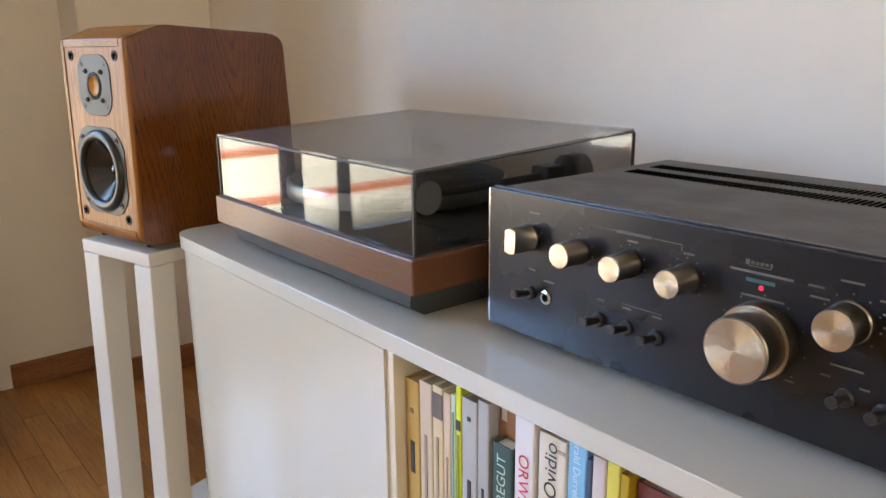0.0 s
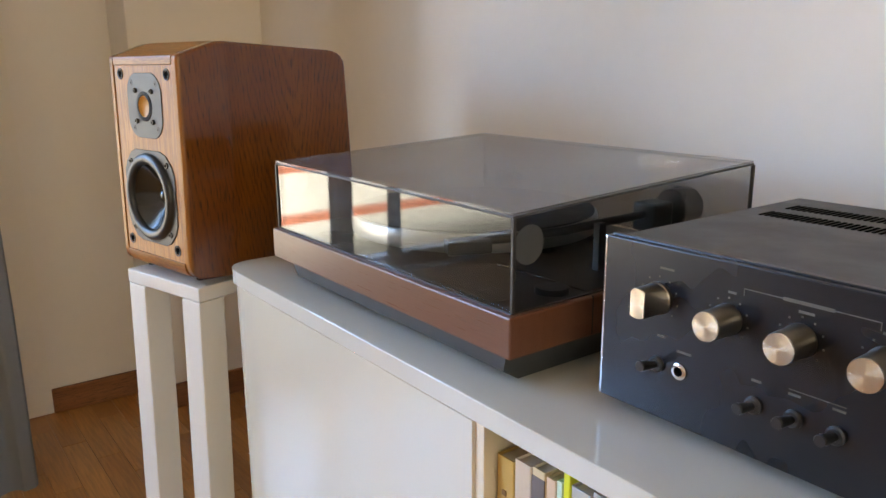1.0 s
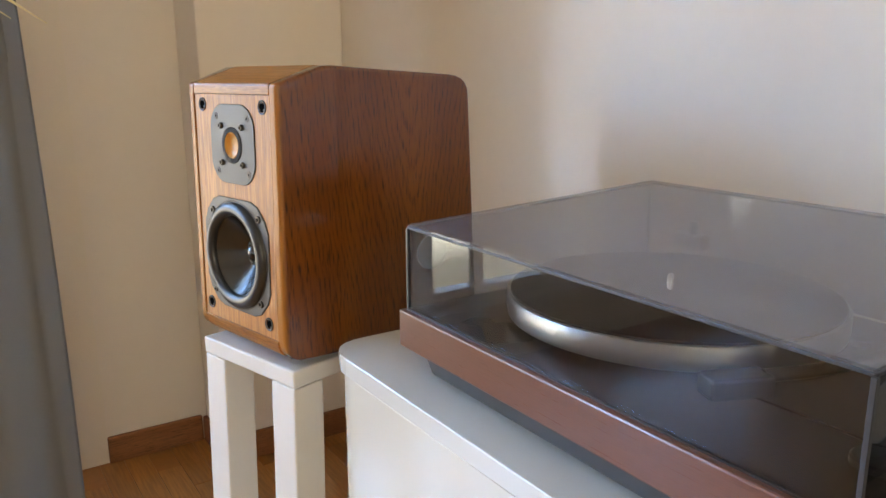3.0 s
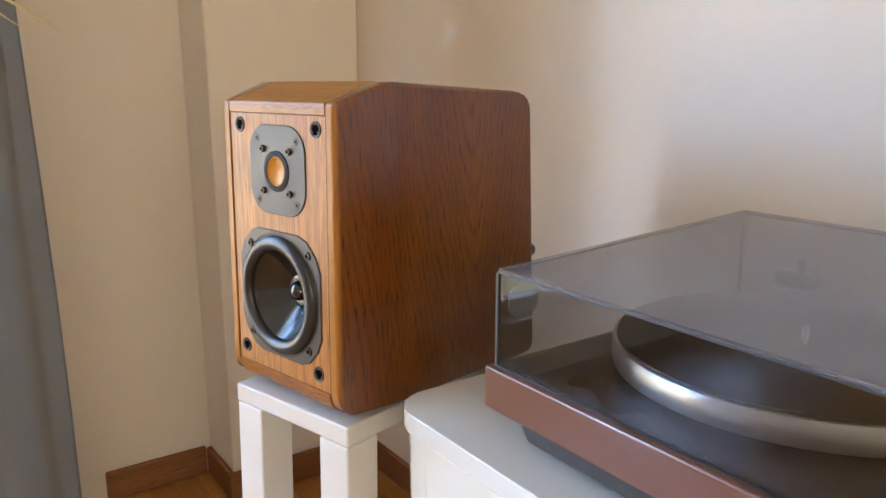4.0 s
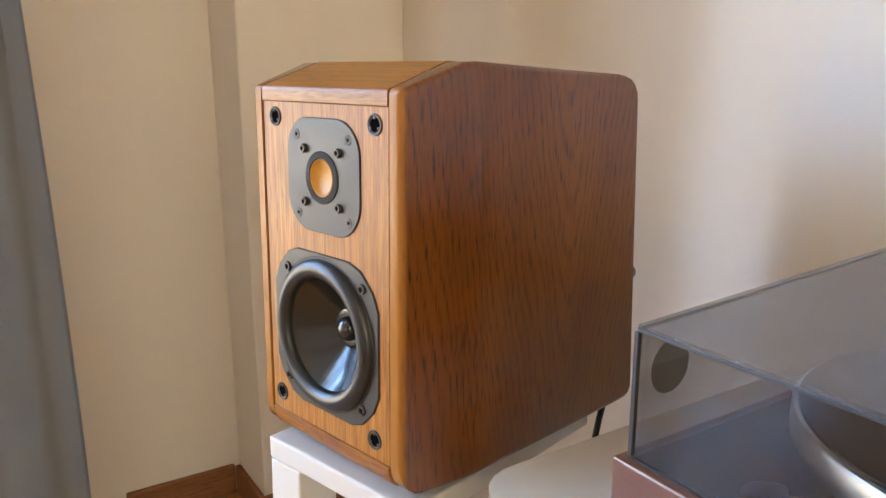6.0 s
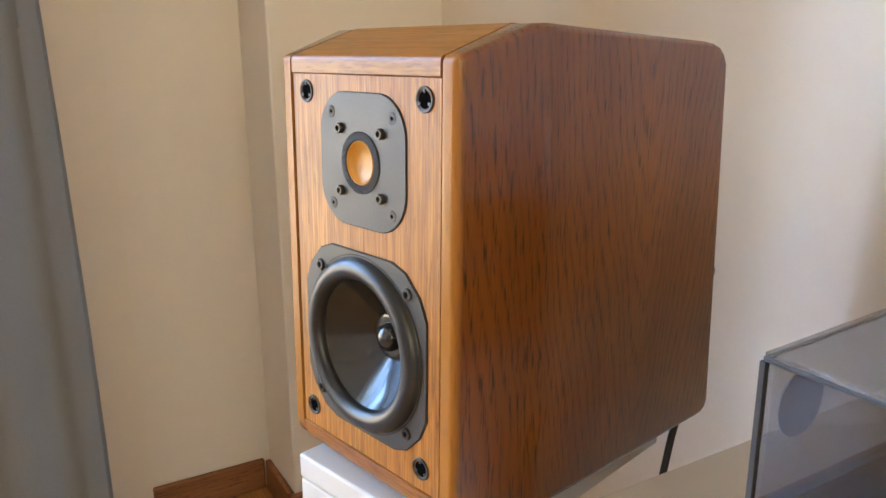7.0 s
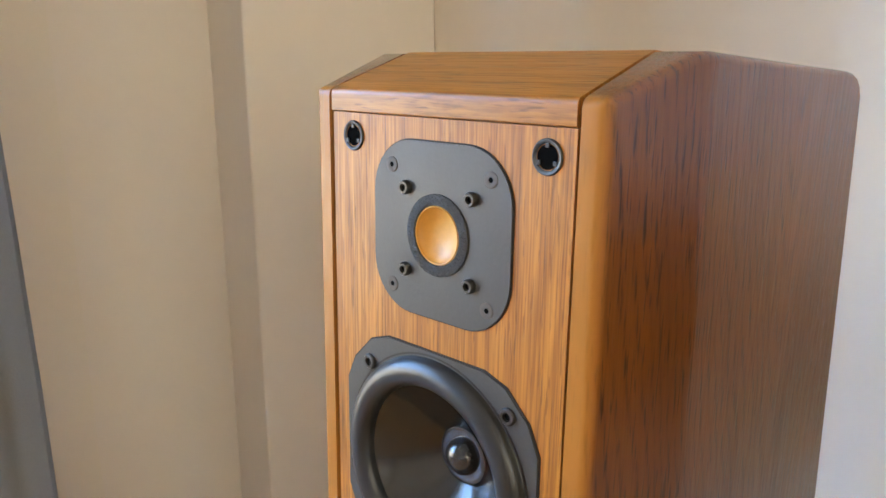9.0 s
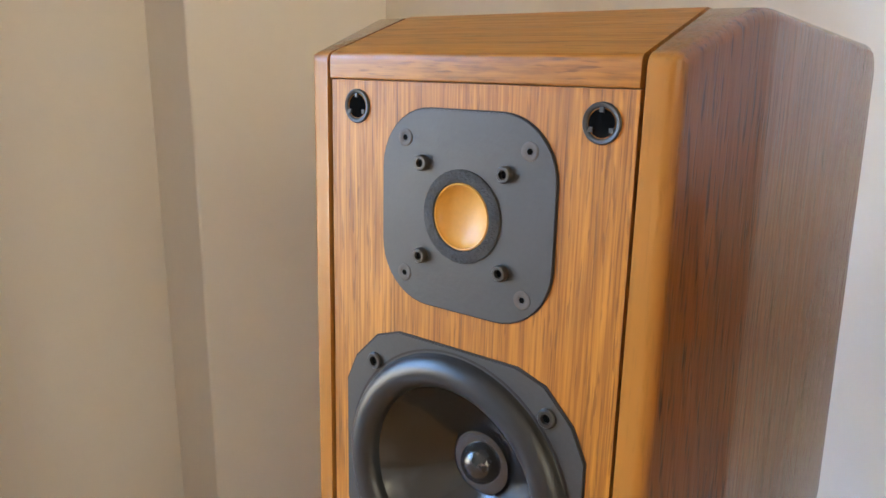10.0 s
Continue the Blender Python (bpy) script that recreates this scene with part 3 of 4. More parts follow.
def book(y, width, top, colour, label, depth=0.14, recess=0.0, text="", ink=(0.03, 0.03, 0.03), size=0.016, tz=0.0, bars=(), band=None, up=False):
    """A book standing on the shelf with its spine to the room; y is the edge nearer the door."""
    h = top - 0.003 - 0.343
    bk = thing("book", pose(0.457 + recess, y, 0.343, 0, 0, TURNED), label, "book", "books on the shelf")
    mat = book_mat(colour)
    w = width - 0.0006
    r = min(0.002, w * 0.2)
    spine = rounded([(0, 0, r), (w, 0, r), (w, depth, 0), (w - 0.0012, depth, 0), (w - 0.0012, 0.0016, 0), (0.0012, 0.0016, 0), (0.0012, depth, 0), (0, depth, 0)])
    bm = bmesh.new()
    a = [bm.verts.new((x, yy, 0)) for x, yy in spine]
    b = [bm.verts.new((x, yy, h)) for x, yy in spine]
    c = len(spine)
    for i in range(c):
        bm.faces.new((a[i], a[(i + 1) % c], b[(i + 1) % c], b[i]))
    bm.faces.new(a)
    bm.faces.new(b)
    part("cover", bm, mat, bk)
    part("page_block", box(0.0014, w - 0.0014, 0.0018, depth - 0.004, 0.002, h - 0.0025), PAPER, bk)
    if band:
        z0, z1, col, lab = band
        part("spine_panel", box(0.0003, w - 0.0003, -0.0004, 0.0006, z0 - 0.343, z1 - 0.343), book_mat(col), bk, lab)
    for z0, z1, x0, x1, col in bars:
        part("spine_print", box(w * x0, w * x1, -0.0007, 0.0004, z0 - 0.343, z1 - 0.343), book_mat(col), bk)
    if text:
        me = text_mesh(text, size)
        me.materials.append(book_mat(ink))
        t = new("title", me)
        t.parent = bk
        t.matrix_local = Matrix(((0, 1, 0, w / 2), (0, 0, -1, -0.0008), (-1, 0, 0, tz - 0.343), (0, 0, 0, 1))) if not up else Matrix(((0, -1, 0, w / 2), (0, 0, -1, -0.0008), (1, 0, 0, tz - 0.343), (0, 0, 0, 1)))
    return bk


K, W_, G_ = (0.03, 0.03, 0.03), (0.7, 0.68, 0.62), (0.30, 0.30, 0.29)
book(0.6385, 0.0215, 0.604, (0.50, 0.32, 0.09), "ochre yellow paperback with dark printed title", bars=((0.50, 0.535, 0.35, 0.65, K), (0.566, 0.571, 0.35, 0.6, (0.2, 0.1, 0.03))))
book(0.6165, 0.020, 0.609, (0.55, 0.44, 0.33), "pale pinkish-beige paperback with faint title", bars=((0.45, 0.55, 0.4, 0.6, (0.3, 0.24, 0.18)),))
book(0.596, 0.0155, 0.611, (0.62, 0.50, 0.31), "cream paperback with dark picture at the top of its spine", bars=((0.46, 0.555, 0.35, 0.6, (0.33, 0.26, 0.17)),), band=(0.575, 0.601, (0.13, 0.11, 0.10), "dark printed picture"))
book(0.580, 0.011, 0.609, (0.62, 0.47, 0.35), "slim salmon-beige paperback with small print", bars=((0.44, 0.54, 0.4, 0.6, (0.4, 0.28, 0.2)),))
book(0.5685, 0.0065, 0.611, (0.50, 0.66, 0.56), "slim pale green paperback with fine print", bars=((0.46, 0.59, 0.3, 0.7, (0.2, 0.3, 0.25)),))
book(0.5615, 0.0075, 0.626, (0.62, 0.66, 0.04), "slim bright lime-yellow book", bars=((0.575, 0.585, 0.1, 0.9, K), (0.47, 0.57, 0.3, 0.7, (0.25, 0.28, 0.02))))
book(0.5535, 0.021, 0.614, (0.40, 0.40, 0.39), "grey clothbound book with dark title", bars=((0.45, 0.53, 0.4, 0.62, K), (0.59, 0.594, 0.4, 0.6, K)))
book(0.532, 0.0155, 0.619, (0.38, 0.38, 0.375), "plain grey book with dark title", bars=((0.47, 0.53, 0.4, 0.6, K),))
book(0.5165, 0.026, 0.624, (0.28, 0.11, 0.035), "brown book with a pale ornament on its spine", recess=0.012, bars=((0.600, 0.612, 0.15, 0.4, W_), (0.56, 0.566, 0.2, 0.4, W_)), band=(0.40, 0.575, (0.55, 0.50, 0.44), "cream lower spine with title"))
book(0.5075, 0.0235, 0.590, (0.035, 0.075, 0.07), "dark green paperback with pale capital lettering", recess=-0.004, text="APAREGUT", ink=(0.45, 0.62, 0.55), size=0.0150, tz=0.541, up=True)
book(0.4835, 0.0225, 0.624, (0.68, 0.66, 0.68), "white paperback with large red lettering", recess=-0.002, text="ORWELL", ink=(0.62, 0.03, 0.06), size=0.0165, tz=0.556)
book(0.458, 0.030, 0.619, (0.66, 0.60, 0.50), "cream paperback with large black title", text="Ovidio", ink=(0.02, 0.02, 0.02), size=0.0185, tz=0.586, up=True, bars=((0.604, 0.607, 0.7, 0.95, (0.4, 0.33, 0.25)),))
book(0.4275, 0.019, 0.624, (0.20, 0.47, 0.68), "sky-blue paperback with white lettering", recess=0.001, text="erald Durrell", ink=(0.65, 0.75, 0.8), size=0.0098, tz=0.597)
book(0.408, 0.005, 0.615, (0.05, 0.09, 0.16), "slim dark blue upright book")
book(0.4028, 0.0135, 0.621, (0.55, 0.49, 0.49), "pale mauve-grey paperback on the shelf")
book(0.389, 0.0125, 0.622, (0.60, 0.53, 0.10), "mustard yellow paperback on the shelf")
book(0.3765, 0.008, 0.617, (0.42, 0.27, 0.02), "ochre brown paperback on the shelf")
book(0.368, 0.040, 0.612, (0.17, 0.05, 0.05), "wide maroon clothbound book", recess=0.008)

# ---------------------------------------------------------------- loudspeaker and its stand
SPK = Matrix(((0.20847, 0.97786, 0.01840, 0.39302), (-0.97803, 0.20843, 0.00392, 1.34525), (0.0, -0.01882, 0.99982, 0.78502), (0, 0, 0, 1)))


def speaker():
    sp = thing("bookshelf_speaker", SPK, "walnut and oak two-way bookshelf loudspeaker on a white stand", "loudspeaker")
    V0, V1, RIDGE, BACK, HALF = -0.166, 0.1705, 0.060, 0.295, 0.0815

    # solid side cheeks: outline in depth and height, full rounded edges, slanted front part
    def out_u(d):
        for (d0, u0), (d1, u1) in zip(((-0.01, 0.0945), (0.066, 0.1068), (0.072, 0.1077), (0.10, 0.1080)), ((0.066, 0.1068), (0.072, 0.1077), (0.10, 0.1080), (0.31, 0.1080))):
            if d <= d1:
                return u0 + (u1 - u0) * (d - d0) / (d1 - d0)
        return 0.108

    top = [(0.0, V0, 0.030), (RIDGE + 0.006, V0, 0), (RIDGE + 0.012, V0, 0), (0.10, V0, 0), (BACK, V0, 0.028), (BACK, V1 - 0.002, 0.036), (0.10, V1 - 0.0005, 0), (RIDGE + 0.012, V1, 0), (RIDGE + 0.006, V1 - 0.0003, 0), (RIDGE - 0.003, V1 - 0.001, 0), (0.0, 0.149, 0.006)]
    prof = rounded(top)
    cy, cz = 0.14, 0.0
    for side, name in ((1, "side_cheek"), (-1, "side_cheek")):
        bm = bmesh.new()
        R = 0.0050
        rows = []
        for k in range(-1, 6):
            if k < 0:
                inset, du = 0.0, None
            else:
                a = radians(18 * k)
                inset, du = R * (1 - math.cos(a)), R * (1 - math.sin(a))
            row = []
            for y, z in prof:
                yy = min(max(y, inset), BACK - inset)
                low, high = V0 + inset, V1 - inset
                if y < RIDGE:
                    high = 0.149 + (V1 - 0.149) * max(0.0, yy) / RIDGE - inset
                zz = min(max(z, low), high)
                u = HALF + 0.0022 if du is None else out_u(yy) - du
                row.append(bm.verts.new((side * u, yy, zz)))
            rows.append(row)
        c = len(prof)
        for a, b in zip(rows, rows[1:]):
            for i in range(c):
                bm.faces.new((a[i], a[(i + 1) % c], b[(i + 1) % c], b[i]))
        bm.faces.new(rows[0])
        # outer face in strips between matching columns
        last = rows[-1]
        ordered = last
        cuts = [RIDGE + 0.006, RIDGE + 0.012, 0.10]
        idx = lambda d, s: min(range(c), key=lambda i: abs(ordered[i].co.y - d) + (10 if (ordered[i].co.z > 0) != s else 0))
        pairs = [(idx(d, False), idx(d, True)) for d in cuts]
        def arc(i, j):
            o = [ordered[i]]
            while i != j:
                i = (i + 1) % c
                o.append(ordered[i])
            return o
        (b0, t0), (b1, t1), (b2, t2) = pairs
        bm.faces.new(arc(t0, b0))
        bm.faces.new(arc(b0, b1) + arc(t1, t0))
        bm.faces.new(arc(b1, b2) + arc(t2, t1))
        bm.faces.new(arc(b2, t2))
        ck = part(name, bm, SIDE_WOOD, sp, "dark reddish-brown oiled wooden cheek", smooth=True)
        for p in ck.data.polygons:
            if p.area > 0.003:
                p.use_smooth = False
    # dark grooves behind the joints
    for x in (-HALF - 0.003, HALF - 0.003):
        part("joint", box(x, x + 0.006, 0.007, BACK - 0.02, V0 + 0.01, 0.140), GROOVE, sp)
    for z in (-0.147, 0.132):
        part("joint", box(-HALF, HALF, 0.0085, 0.06, z, z + 0.011), GROOVE, sp)
    part("cabinet_inside", box(-HALF, HALF, 0.075, 0.08, -0.14, 0.135), GROOVE, sp)
    # top board with the slanted front, and the bottom rail
    topp = rounded([(0.0, 0.1372, 0.001), (BACK - 0.004, 0.1372, 0), (BACK - 0.004, V1 - 0.002, 0.03), (RIDGE, V1, 0.004), (0.0, 0.1492, 0.004)])
    part("top_board", prism(topp, -HALF, HALF), RAIL_WOOD, sp, "golden oak top board with slanted front", smooth=True)
    bot = rounded([(0.0, -0.1418, 0.001), (0.0, V0 + 0.002, 0.022), (BACK - 0.006, V0 + 0.002, 0.02), (BACK - 0.006, -0.1418, 0)])
    part("bottom_rail", prism(bot, -HALF, HALF), RAIL_WOOD, sp, "golden oak bottom rail", smooth=True)
    part("back_panel", box(-HALF, HALF, BACK - 0.022, BACK - 0.006, -0.142, 0.137, 0.002), SIDE_WOOD, sp)
    baffle = part("baffle", holed([(HALF, 0.0265), (HALF, 0.1368), (-HALF, 0.1368), (-HALF, 0.0265)], 0.002, 0.0795, 0.020, 0.0012, 0.020, holed([(HALF, -0.1412), (HALF, 0.0265), (-HALF, 0.0265), (-HALF, -0.1412)], -0.0005, -0.0530, 0.0640, 0.0012, 0.020)), BAFFLE_WOOD, sp, "golden oiled oak front baffle")

    # grille sockets
    for u, v in ((-0.0638, 0.1245), (0.0668, 0.1238), (-0.0678, -0.1240), (0.0635, -0.1250)):
        so = part("grille_socket", lathe([(0.0082, -0.001), (0.0082, 0.0007), (0.0077, 0.0012), (0.0066, 0.0010), (0.0060, 0.0003)], u, v, 0.0012, 24), FLANGE, sp, "round black plastic grille socket", smooth=True)
        part("socket_hole", lathe([(0.0056, 0.0), (0.0, 0.0)], u, v, 0.0009, 20), HOLE, so)
        for k in range(3):
            a = radians(90 + 120 * k)
            x, z = u + 0.0052 * math.cos(a), v + 0.0052 * math.sin(a)
            part("socket_fin", box(x - 0.0010, x + 0.0010, 0.0000, 0.0009, z - 0.0010, z + 0.0010, 0.0002), FLANGE, so)

    # tweeter
    tu, tv = 0.0018, 0.0798
    tw = part("tweeter", holed(ring_pts(0.0945, 0.0910, 0.028, 10, tu, tv), tu, tv - 0.001, 0.0152, 0.0000, 0.003), FLANGE, sp, "matte black tweeter plate")
    part("shadow_gap", holed(ring_pts(0.0960, 0.0925, 0.0287, 10, tu, tv), tu, tv, 0.030, 0.0007, 0.002), GROOVE, tw)
    part("felt_ring", lathe([(0.0212, 0.0), (0.0212, 0.0009), (0.0200, 0.0014), (0.0158, 0.0014), (0.0152, 0.0004)], tu, tv - 0.001, 0.0001, 48), FOAM, tw, "black felt ring", smooth=True)
    dome = [(0.0153, 0.0006), (0.0147, 0.0012)] + [(0.0143 * math.cos(radians(a)), 0.0010 - 0.0062 * math.sin(radians(a))) for a in range(0, 91, 9)]
    part("dome", lathe(dome, tu, tv - 0.001, 0.0001, 48), AMBER, tw, "amber-coloured dished tweeter diaphragm", smooth=True)
    for x, z in ((-0.0335, 0.0320), (0.0342, 0.0308), (0.0336, -0.0328), (-0.0332, -0.0325)):
        s = part("screw", lathe([(0.0042, 0.0), (0.0042, 0.0003), (0.0036, 0.0005), (0.0017, 0.0002), (0.0015, -0.0012), (0.0, -0.0012)], tu + x, tv + z, 0.0001, 20), DIRT, tw, "weathered countersunk screw", smooth=True)
        part("screw_socket", lathe([(0.0014, 0.0), (0.0, 0.0)], tu + x, tv + z, -0.0002, 6), HOLE, s)
    for x, z in ((-0.0225, 0.0212), (0.0230, 0.0203), (0.0226, -0.0226), (-0.0226, -0.0222)):
        s = part("cap_screw", lathe([(0.0037, 0.0), (0.0037, 0.0024), (0.0031, 0.0032), (0.0020, 0.0032), (0.0018, 0.0016), (0.0, 0.0016)], tu + x, tv + z, 0.0001, 20), SCREW, tw, "raised black cap screw", smooth=True)
        part("screw_socket", lathe([(0.0017, 0.0), (0.0, 0.0)], tu + x, tv + z, -0.0017, 6), HOLE, s)

    # woofer
    wu, wv = -0.0005, -0.0530
    H, C = 0.0700, 0.0345
    octo = []
    for sx, sz, flip in ((1, 1, 0), (-1, 1, 1), (-1, -1, 0), (1, -1, 1)):
        seg = [(H, C), (H * 0.905, H * 0.70), (H * 0.70, H * 0.905), (C, H * 0.975)]
        seg = seg[::-1] if flip else seg
        octo += [(wu + sx * x, wv + sz * z) for x, z in seg]
    wf = part("woofer", holed(octo, wu, wv, 0.0600, 0.0000, 0.003), FLANGE, sp, "matte black woofer frame with cut corners")
    big = [(wu + (x - wu) * 1.013, wv + (z - wv) * 1.013) for x, z in octo]
    part("shadow_gap", holed(big, wu, wv, 0.0635, 0.0007, 0.002), GROOVE, wf)
    part("frame_groove", lathe([(0.0668, 0.0), (0.0668, 0.0002), (0.0658, 0.0002), (0.0658, 0.0)], wu, wv, 0.0001, 72), GROOVE, wf)
    roll = [(0.0650, 0.0)] + [(0.0565 + 0.0080 * math.cos(radians(a)), 0.0006 + 0.0070 * math.sin(radians(a))) for a in range(0, 181, 12)] + [(0.0484, -0.0010)]
    part("surround", lathe(roll, wu, wv, 0.0001, 72), RUBBER, wf, "rounded black rubber surround", smooth=True)
    cone = [(0.0486 - 0.0316 * f, -0.0008 - 0.0265 * f ** 0.86) for f in (0, 0.15, 0.3, 0.45, 0.6, 0.75, 0.9, 1.0)]
    part("cone", lathe(cone, wu, wv, 0.0001, 72), CONE, wf, "glossy black plastic cone", smooth=True)
    cap = [(0.0172, -0.0272), (0.0168, -0.0250), (0.0150, -0.0247), (0.0112, -0.0252)] + [(0.0110 * math.cos(radians(a)), -0.0252 + 0.0090 * math.sin(radians(a))) for a in range(0, 91, 10)]
    part("dust_cap", lathe(cap, wu, wv, 0.0001, 48), CAP, wf, "shiny black domed dust cap", smooth=True)
    for x, z in ((-0.0500, 0.0502), (0.0515, 0.0502), (0.0500, -0.0508), (-0.0525, -0.0500)):
        s = part("screw", lathe([(0.0045, 0.0), (0.0045, 0.0012), (0.0038, 0.0019), (0.0024, 0.0019), (0.0021, 0.0004), (0.0, 0.0004)], wu + x, wv + z, 0.0001, 20), SCREW, wf, smooth=True)
        part("screw_socket", lathe([(0.0020, 0.0), (0.0, 0.0)], wu + x, wv + z, -0.0006, 6), HOLE, s)
    # binding posts on the back, small feet below
    for x in (-0.02, 0.088):
        bmp = lathe([(0.010, 0), (0.010, 0.020), (0.009, 0.025), (0.006, 0.029), (0, 0.029)], x, -0.033 if x > 0 else -0.07, BACK - 0.006, 16)
        for v in bmp.verts:
            v.co.y = 2 * (BACK - 0.006) - v.co.y
        part("binding_post", bmp, BLACK_PLASTIC, sp, smooth=True)
    for x, y, h in ((-0.07, 0.03, 0.006), (0.07, 0.03, 0.006), (-0.07, 0.25, 0.003), (0.07, 0.25, 0.003)):
        part("foot", lathe_z([(0.005, 0), (0.006, 0.002), (0.006, h + 0.002)], x, y, V0 - h, 16), BLACK_PLASTIC, sp, smooth=True)
    # the back leans and the top falls a little: the cabinet is deeper at its foot than at its top
    for ob in sp.children:
        for v in ob.data.vertices:
            if v.co.y > 0.05:
                f = (v.co.y - 0.05) / (BACK - 0.05)
                v.co.y += (0.074 * (V1 - v.co.z) - 0.006) * f
                v.co.z -= 0.007 * f * max(0.0, (v.co.z - V0) / (V1 - V0))
    return sp


speaker()


def stand():
    st = thing("speaker_stand", pose(0.3695, 1.4340, 0, 0, 0, -75.0), "white painted wooden stand with two square legs", "speaker stand")
    W, D, T, L = 0.190, 0.262, 0.6085, 0.044
    part("top_plate", box(0, W, 0, D, T - 0.022, T, 0.0025, 3), STAND_WHITE, st)
    for x in (0.001, W - L - 0.001):
        bm = box(x, x + L, 0.001, 0.001 + L, 0.036, T - 0.0225, 0.002)
        for v in bm.verts:
            f = (T - v.co.z) / T
            v.co.x += 0.012 * f
            v.co.y -= 0.026 * f
        part("leg", bm, STAND_WHITE, st)
    part("base_plate", box(-0.025, W + 0.035, -0.045, D + 0.02, 0.0, 0.036, 0.003), STAND_WHITE, st)
    return st


stand()


# ---------------------------------------------------------------- turntable
def turntable():
    tt = thing("turntable", pose(0.4655, 1.0855, 0.651, 0, 0, TURNED), "mahogany-brown turntable with closed smoked acrylic lid", "turntable")
    W, D = 0.4515, 0.345
    Z0, Z1 = 0.0315, 0.0685
    base = prism(rounded([(0.005, Z0 + 0.001, 0), (0.009, 0.014, 0.006), (0.032, 0.0, 0.004), (D - 0.03, 0.0, 0), (D - 0.01, 0.016, 0), (D - 0.008, Z0 + 0.001, 0)]), 0.040, W - 0.010)
    for v in base.verts:
        f = 1 - min(1.0, v.co.z / Z0)
        v.co.x += (0.014 if v.co.x < W / 2 else -0.014) * f
    part("base", base, TT_BASE, tt, "dark grey recessed base")
    part("plinth", box(0, W, 0, D, Z0, Z1, 0.0018), MAHOGANY, tt, "satin mahogany plinth")
    part("deck", box(0.006, W - 0.006, 0.006, D - 0.006, Z1 - 0.001, Z1 + 0.0015), DECK, tt, "dark brown deck plate")
    part("arm_board", box(W - 0.130, W - 0.008, 0.098, D - 0.010, Z1 + 0.0016, Z1 + 0.0035, 0.0006), DECK, tt)
    part("deck_seam", box(W - 0.0012, W + 0.0004, 0.0975, 0.0988, Z0 + 0.002, Z1 + 0.001), GROOVE, tt)
    # platter
    px, py = 0.1710, 0.190
    pl = part("platter", lathe_z([(0.0, 0.004), (0.143, 0.004), (0.1492, 0.006), (0.1502, 0.010), (0.1502, 0.0245), (0.1490, 0.0262), (0.146, 0.0265)], px, py, Z1 + 0.002, 120), RIM, tt, "polished aluminium platter", smooth=True)
    part("sub_platter", lathe_z([(0.08, 0.0), (0.08, 0.005)], px, py, Z1 + 0.001, 48), BLACK_PLASTIC, pl)
    part("mat", lathe_z([(0.1465, 0.0262), (0.1462, 0.0285), (0.1450, 0.0290), (0.052, 0.0288), (0.050, 0.0280), (0.0, 0.0280)], px, py, Z1 + 0.002, 120), MAT, pl, "black ribbed rubber mat", smooth=True)
    part("spindle", lathe_z([(0.0036, 0.0), (0.0036, 0.040), (0.0024, 0.0425), (0.0, 0.043)], px, py, Z1 + 0.002, 20), CHROME, pl, "steel spindle", smooth=True)
    # tonearm with its counterweight at the back
    ax, ay = 0.392, 0.252
    ta = part("tonearm", lathe_z([(0.024, 0.0), (0.024, 0.010), (0.017, 0.012), (0.013, 0.030), (0.013, 0.043), (0.0, 0.045)], ax, ay, Z1 + 0.003, 32), BLACK_PLASTIC, tt, "black tonearm with counterweight", smooth=True)
    part("bearing_block", box(ax - 0.014, ax + 0.014, ay - 0.016, ay + 0.016, Z1 + 0.030, Z1 + 0.060, 0.003), BLACK_PLASTIC, ta)
    part("arm_tube", tube([(ax, ay + 0.02, Z1 + 0.048), (ax - 0.001, ay - 0.07, Z1 + 0.047), (ax - 0.004, ay - 0.13, Z1 + 0.045), (ax - 0.018, ay - 0.175, Z1 + 0.043), (ax - 0.032, ay - 0.20, Z1 + 0.041)], 0.0045, 12), BLACK_PLASTIC, ta, smooth=True)
    head = box(-0.010, 0.010, -0.030, 0.012, -0.010, 0.004, 0.002)
    for v in head.verts:
        x, y, z = v.co
        c, s = math.cos(radians(-24)), math.sin(radians(-24))
        v.co = (ax - 0.036 + x * c - y * s, ay - 0.208 + x * s + y * c, Z1 + 0.040 + z)
    part("headshell", head, BLACK_PLASTIC, ta)
    cw = lathe([(0.0, -0.030), (0.019, -0.030), (0.0205, -0.0285), (0.0205, 0.0), (0.019, 0.0015), (0.0, 0.0015)], ax, Z1 + 0.049, ay + 0.030, 32)
    part("counterweight", cw, BLACK_PLASTIC, ta, "round black counterweight", smooth=True)
    part("arm_rest", box(ax + 0.004, ax + 0.012, ay - 0.095, ay - 0.085, Z1 + 0.003, Z1 + 0.050, 0.001), BLACK_PLASTIC, ta)
    part("lift_lever", tube([(ax + 0.026, ay + 0.01, Z1 + 0.012), (ax + 0.03, ay - 0.01, Z1 + 0.032), (ax + 0.03, ay - 0.03, Z1 + 0.036)], 0.002, 8), CHROME, ta, smooth=True)
    part("anti_skate_dial", lathe_z([(0.011, 0), (0.011, 0.008), (0.009, 0.0095), (0, 0.0095)], ax + 0.03, ay - 0.05, Z1 + 0.0035, 24), BLACK_PLASTIC, ta, smooth=True)
    # flat speed selector on the front corner of the deck
    part("speed_knob", lathe_z([(0.016, 0.0), (0.016, 0.004), (0.0145, 0.0052), (0, 0.0052)], W - 0.029, 0.076, Z1 + 0.0015, 32), BLACK_PLASTIC, tt, "flat round black selector knob", smooth=True)
